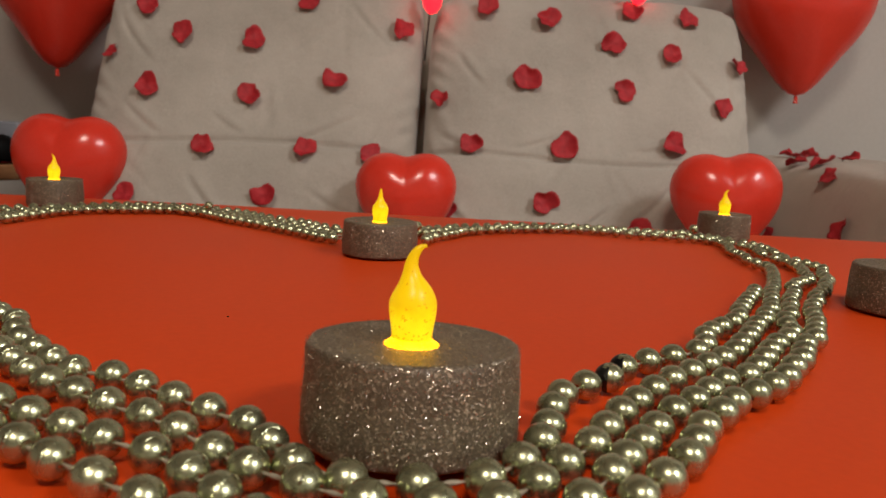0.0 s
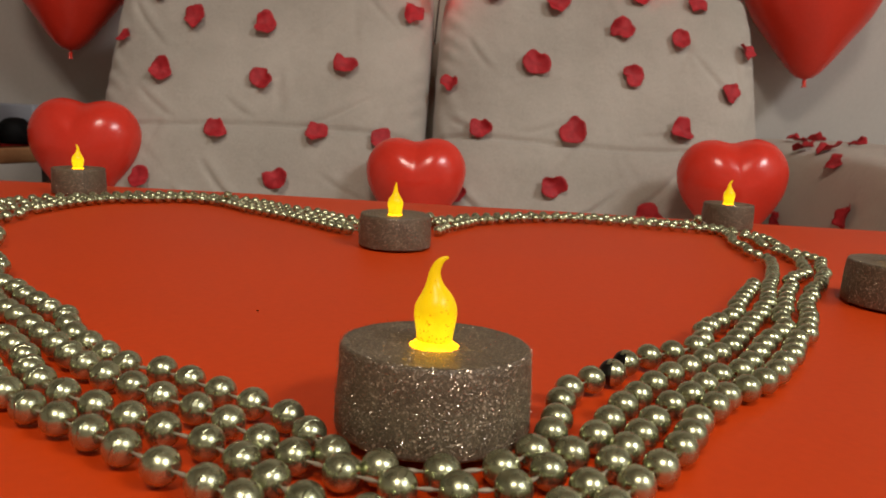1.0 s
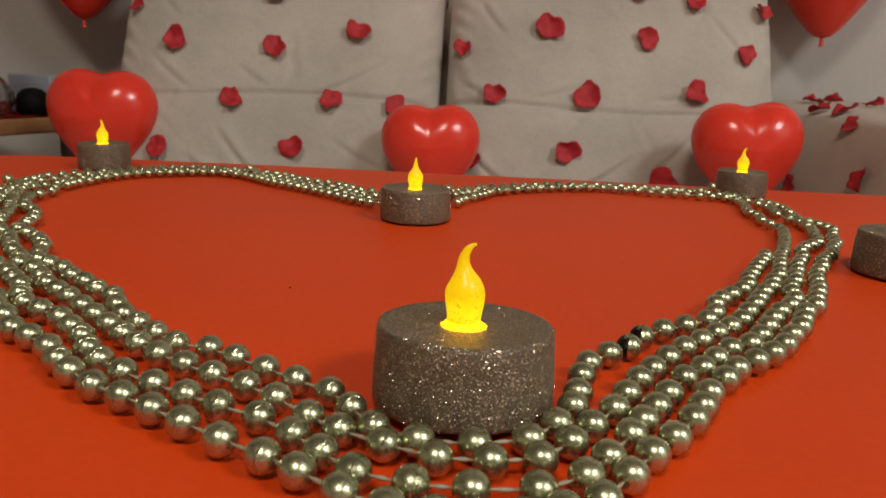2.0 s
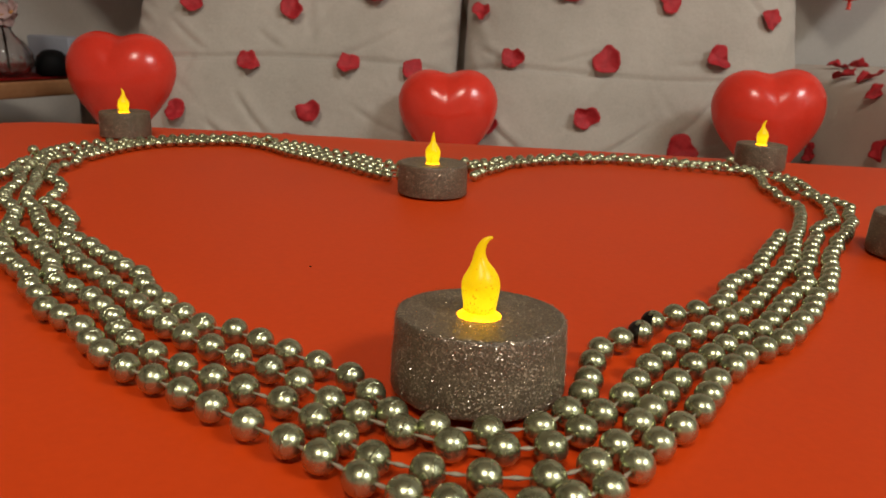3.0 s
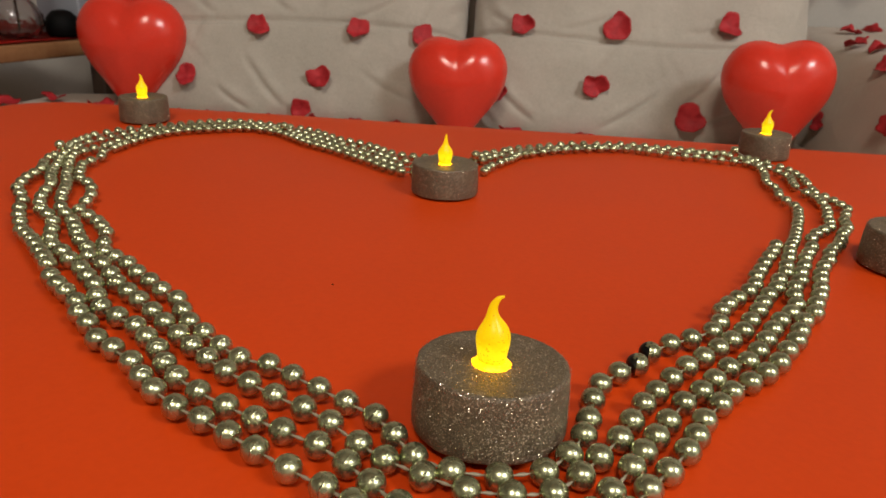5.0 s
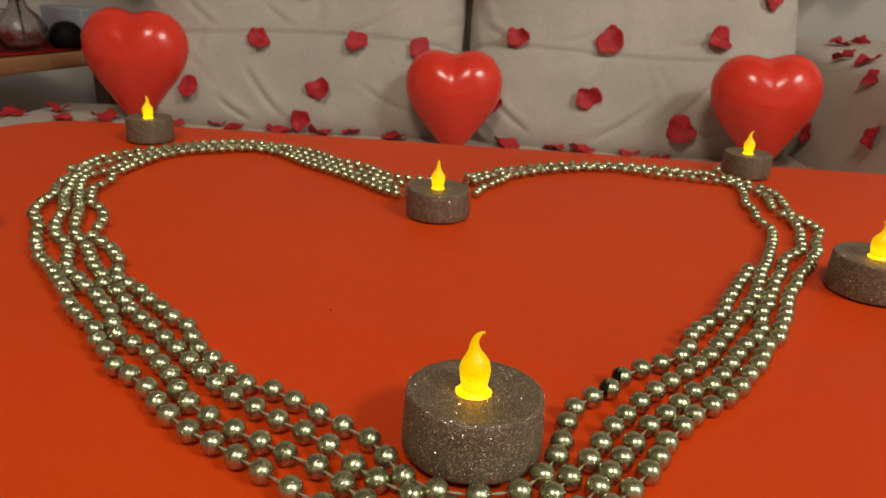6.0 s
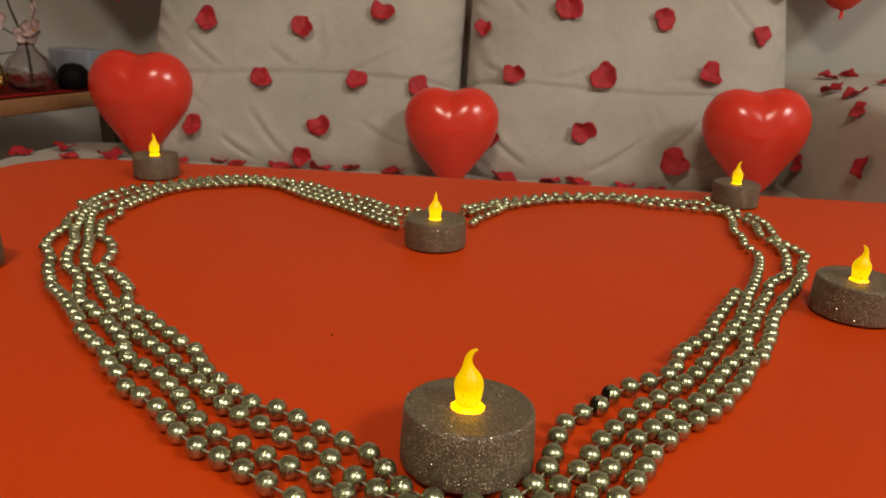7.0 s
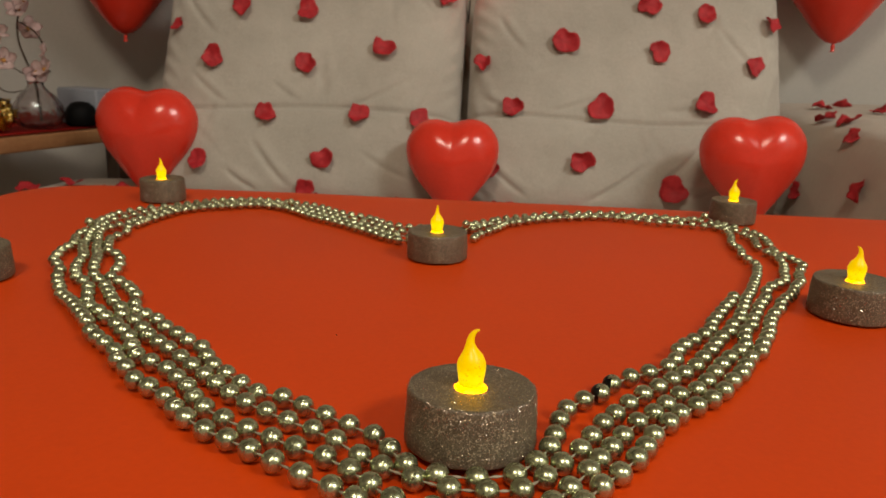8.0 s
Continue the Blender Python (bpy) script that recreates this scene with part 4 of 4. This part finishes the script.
SECOND_R = [
    (14, 103), (20, 110), (25, 117), (31, 125), (35, 133), (39, 141), (44, 148), (49, 155), (55, 163), (61, 169), (67, 176), (73,
    182), (78, 189), (83, 197), (88, 205), (92, 212), (96, 220), (101, 227), (105, 235), (110, 243), (113, 251), (117, 260), (123,
    275), (129, 287), (137, 306), (144, 324), (147, 338), (146, 347), (146, 357), (149, 371), (148, 384), (153, 403), (155, 419),
    (153, 428), (138, 431), (124, 435), (110, 436), (96, 442), (83, 445), (66, 442), (50, 436), (35, 428), (21, 417), (12, 410),
    (7, 399), (2, 389), (-3, 380), (-8, 366), (-11, 357)]
INNER_L = [
    (-30, 354), (-52, 353), (-72, 370), (-93, 388), (-115, 404), (-139, 426), (-161, 433), (-178, 425), (-194, 416), (-206, 400),
    (-212, 372), (-213, 361), (-214, 351), (-210, 341), (-210, 331), (-210, 323), (-204, 309), (-199, 300), (-191, 293), (-185,
    285), (-180, 275), (-177, 266), (-174, 255), (-167, 249), (-160, 243), (-155, 238), (-150, 231), (-145, 220), (-141, 213),
    (-128, 204), (-121, 197), (-114, 191), (-107, 185), (-100, 179), (-95, 172), (-90, 165), (-83, 159), (-76, 153), (-69, 147),
    (-60, 145), (-52, 140), (-44, 135), (-36, 130), (-28, 125), (-22, 118), (-17, 111), (-8, 107), (2, 107)]
INNER_R = [
    (12, 110), (18, 117), (22, 125), (24, 132), (26, 141), (29, 149), (35, 156), (41, 162), (46, 170), (53, 176), (60, 181), (68,
    187), (72, 194), (75, 203), (84, 215), (90, 222), (94, 229), (97, 237), (101, 244), (105, 252), (109, 260), (113, 267), (117,
    275), (120, 283)]
BEAD, STEP = 0.0033, 0.0090
TEA = [(0.000, 0.1300, 0.0190), (-0.0270, 0.3300, 0.0166), (-0.2365, 0.4480, 0.0157), (0.1715, 0.4630, 0.0156), (0.1690, 0.2680, 0.0182)]


def bead_mesh(name, worn=False):
    bm = bmesh.new()
    bmesh.ops.create_uvsphere(bm, u_segments=24, v_segments=18, radius=BEAD)
    for v in bm.verts:                       # a dimple at each end, where the thread enters
        if abs(v.co.z) > BEAD * 0.995:
            v.co.z *= 0.72
        elif abs(v.co.z) > BEAD * 0.97:
            v.co.z *= 0.975
    if worn:
        for f in bm.faces:
            c = f.calc_center_median()
            f.material_index = 1 if c.x < -0.0014 + 0.0006 * math.sin(c.y * 2500) else 0
    me = bpy.data.meshes.new(name)
    bm.normal_update()
    bm.to_mesh(me)
    bm.free()
    me.polygons.foreach_set("use_smooth", [True] * len(me.polygons))
    me.materials.append(M_BEAD)
    if worn:
        me.materials.append(M_BEAD_DARK)
    return me


BEAD_MESH, WORN_MESH = bead_mesh("bead"), bead_mesh("worn_bead", True)
LAID, STRANDS = [], []


def grade(y):
    """The strings are graded: the beads of the far lobes are a little smaller."""
    return float(np.interp(y, [0.19, 0.37], [1.0, 0.79]))


def bead_strand(points, label):
    """Beads at even steps along a line; where strands cross, the later one rides over."""
    t = thing("bead_strand", pose(0, 0, TOP), label, "bead garland", "loops of the bead heart")
    rng = random.Random(len(LAID) + 3)
    fine = spline(np.array(points, float) / 1000, 0.0004)
    at = [int(np.argmin(np.hypot(fine[:, 0] - x / 1000, fine[:, 1] - y / 1000))) for x, y in points]
    phase, line = (0.31 * len(STRANDS)) % 1.0, []
    STRANDS.append(t)
    for i, j in zip(at, at[1:]):             # a bead at each point, and evenly between points that lie far apart
        n = max(1, round((j - i) * 0.0004 / (STEP * grade(fine[i][1]))))
        for k in range(n):
            p = fine[min(j, int(i + (j - i) * (k + (phase if fine[i][1] > 0.37 else 0.0)) / n))]
            if not line or math.hypot(p[0] - line[-1][0], p[1] - line[-1][1]) > 1.8 * BEAD * grade(p[1]):
                line.append(p)
    mine = []
    for i, (x, y) in enumerate(line):
        x, y = x + rng.uniform(-0.0003, 0.0003), y + rng.uniform(-0.0003, 0.0003)
        k = grade(y)
        r = BEAD * k
        for cx, cy, cr in TEA:
            d = math.hypot(x - cx, y - cy)
            if d < cr + r + 0.0002:
                x, y = cx + (x - cx) / d * (cr + r + 0.0002), cy + (y - cy) / d * (cr + r + 0.0002)
        for ox, oy, oz in LAID:              # beads that barely touch roll aside
            d = math.hypot(x - ox, y - oy)
            if 1.15 * r < d < 1.90 * r and oz < 1.2 * BEAD:
                x, y = ox + (x - ox) * 1.90 * r / d, oy + (y - oy) * 1.90 * r / d
        z = r
        for ox, oy, oz in LAID:
            d = math.hypot(x - ox, y - oy)
            if d < 1.90 * r:
                z = max(z, oz + math.sqrt((1.90 * r) ** 2 - d * d))
        z = min(z, 3.6 * r)
        mine.append((x, y, z))
        worn = label.startswith("inner") and (math.hypot(x - 0.046, y - 0.1705) < 0.0052 or math.hypot(x - 0.0402, y - 0.1625) < 0.004)
        ob = new("bead", WORN_MESH if worn else BEAD_MESH)
        ob.parent = t
        ob.scale = (k, k, k)
        if worn:
            tagged(ob, "champagne bead half worn to black")
            ob.location, ob.rotation_euler = (x, y, z), (0, 0, 0.2)
        else:
            a, b = line[max(i - 1, 0)], line[min(i + 1, len(line) - 1)]
            way = Vector((b[0] - a[0], b[1] - a[1], rng.uniform(-0.002, 0.002)))
            turn = way.to_track_quat("Z", "Y").to_matrix() @ Matrix.Rotation(rng.uniform(0, 6.28), 3, "Z")
            ob.location, ob.rotation_euler = (x, y, z), turn.to_euler()
    LAID.extend(mine)
    thread, girth = [], []                   # a thin thread with a flat moulded link between each two beads
    for p, q in zip(mine, mine[1:]):
        for f, r in ((0.0, 0.00026), (0.36, 0.00026), (0.46, 0.00046), (0.54, 0.00046), (0.64, 0.00026)):
            thread.append([p[c] + (q[c] - p[c]) * f for c in range(3)])
            girth.append(r)
    part("thread", tube(thread, girth, 6), M_THREAD, t, "thin pale thread with small links between the beads")


bead_strand(INNER_L + INNER_R, "inner loop of shiny champagne-gold beads with a loose end")
bead_strand(SECOND_L + SECOND_R, "loop of shiny champagne-gold beads laid as a heart")
bead_strand(THIRD_L + THIRD_R, "loop of shiny champagne-gold beads crossing the others at the heart's lobes")
bead_strand(OUTER_L + OUTER_R, "outer loop of shiny champagne-gold beads laid as a heart")
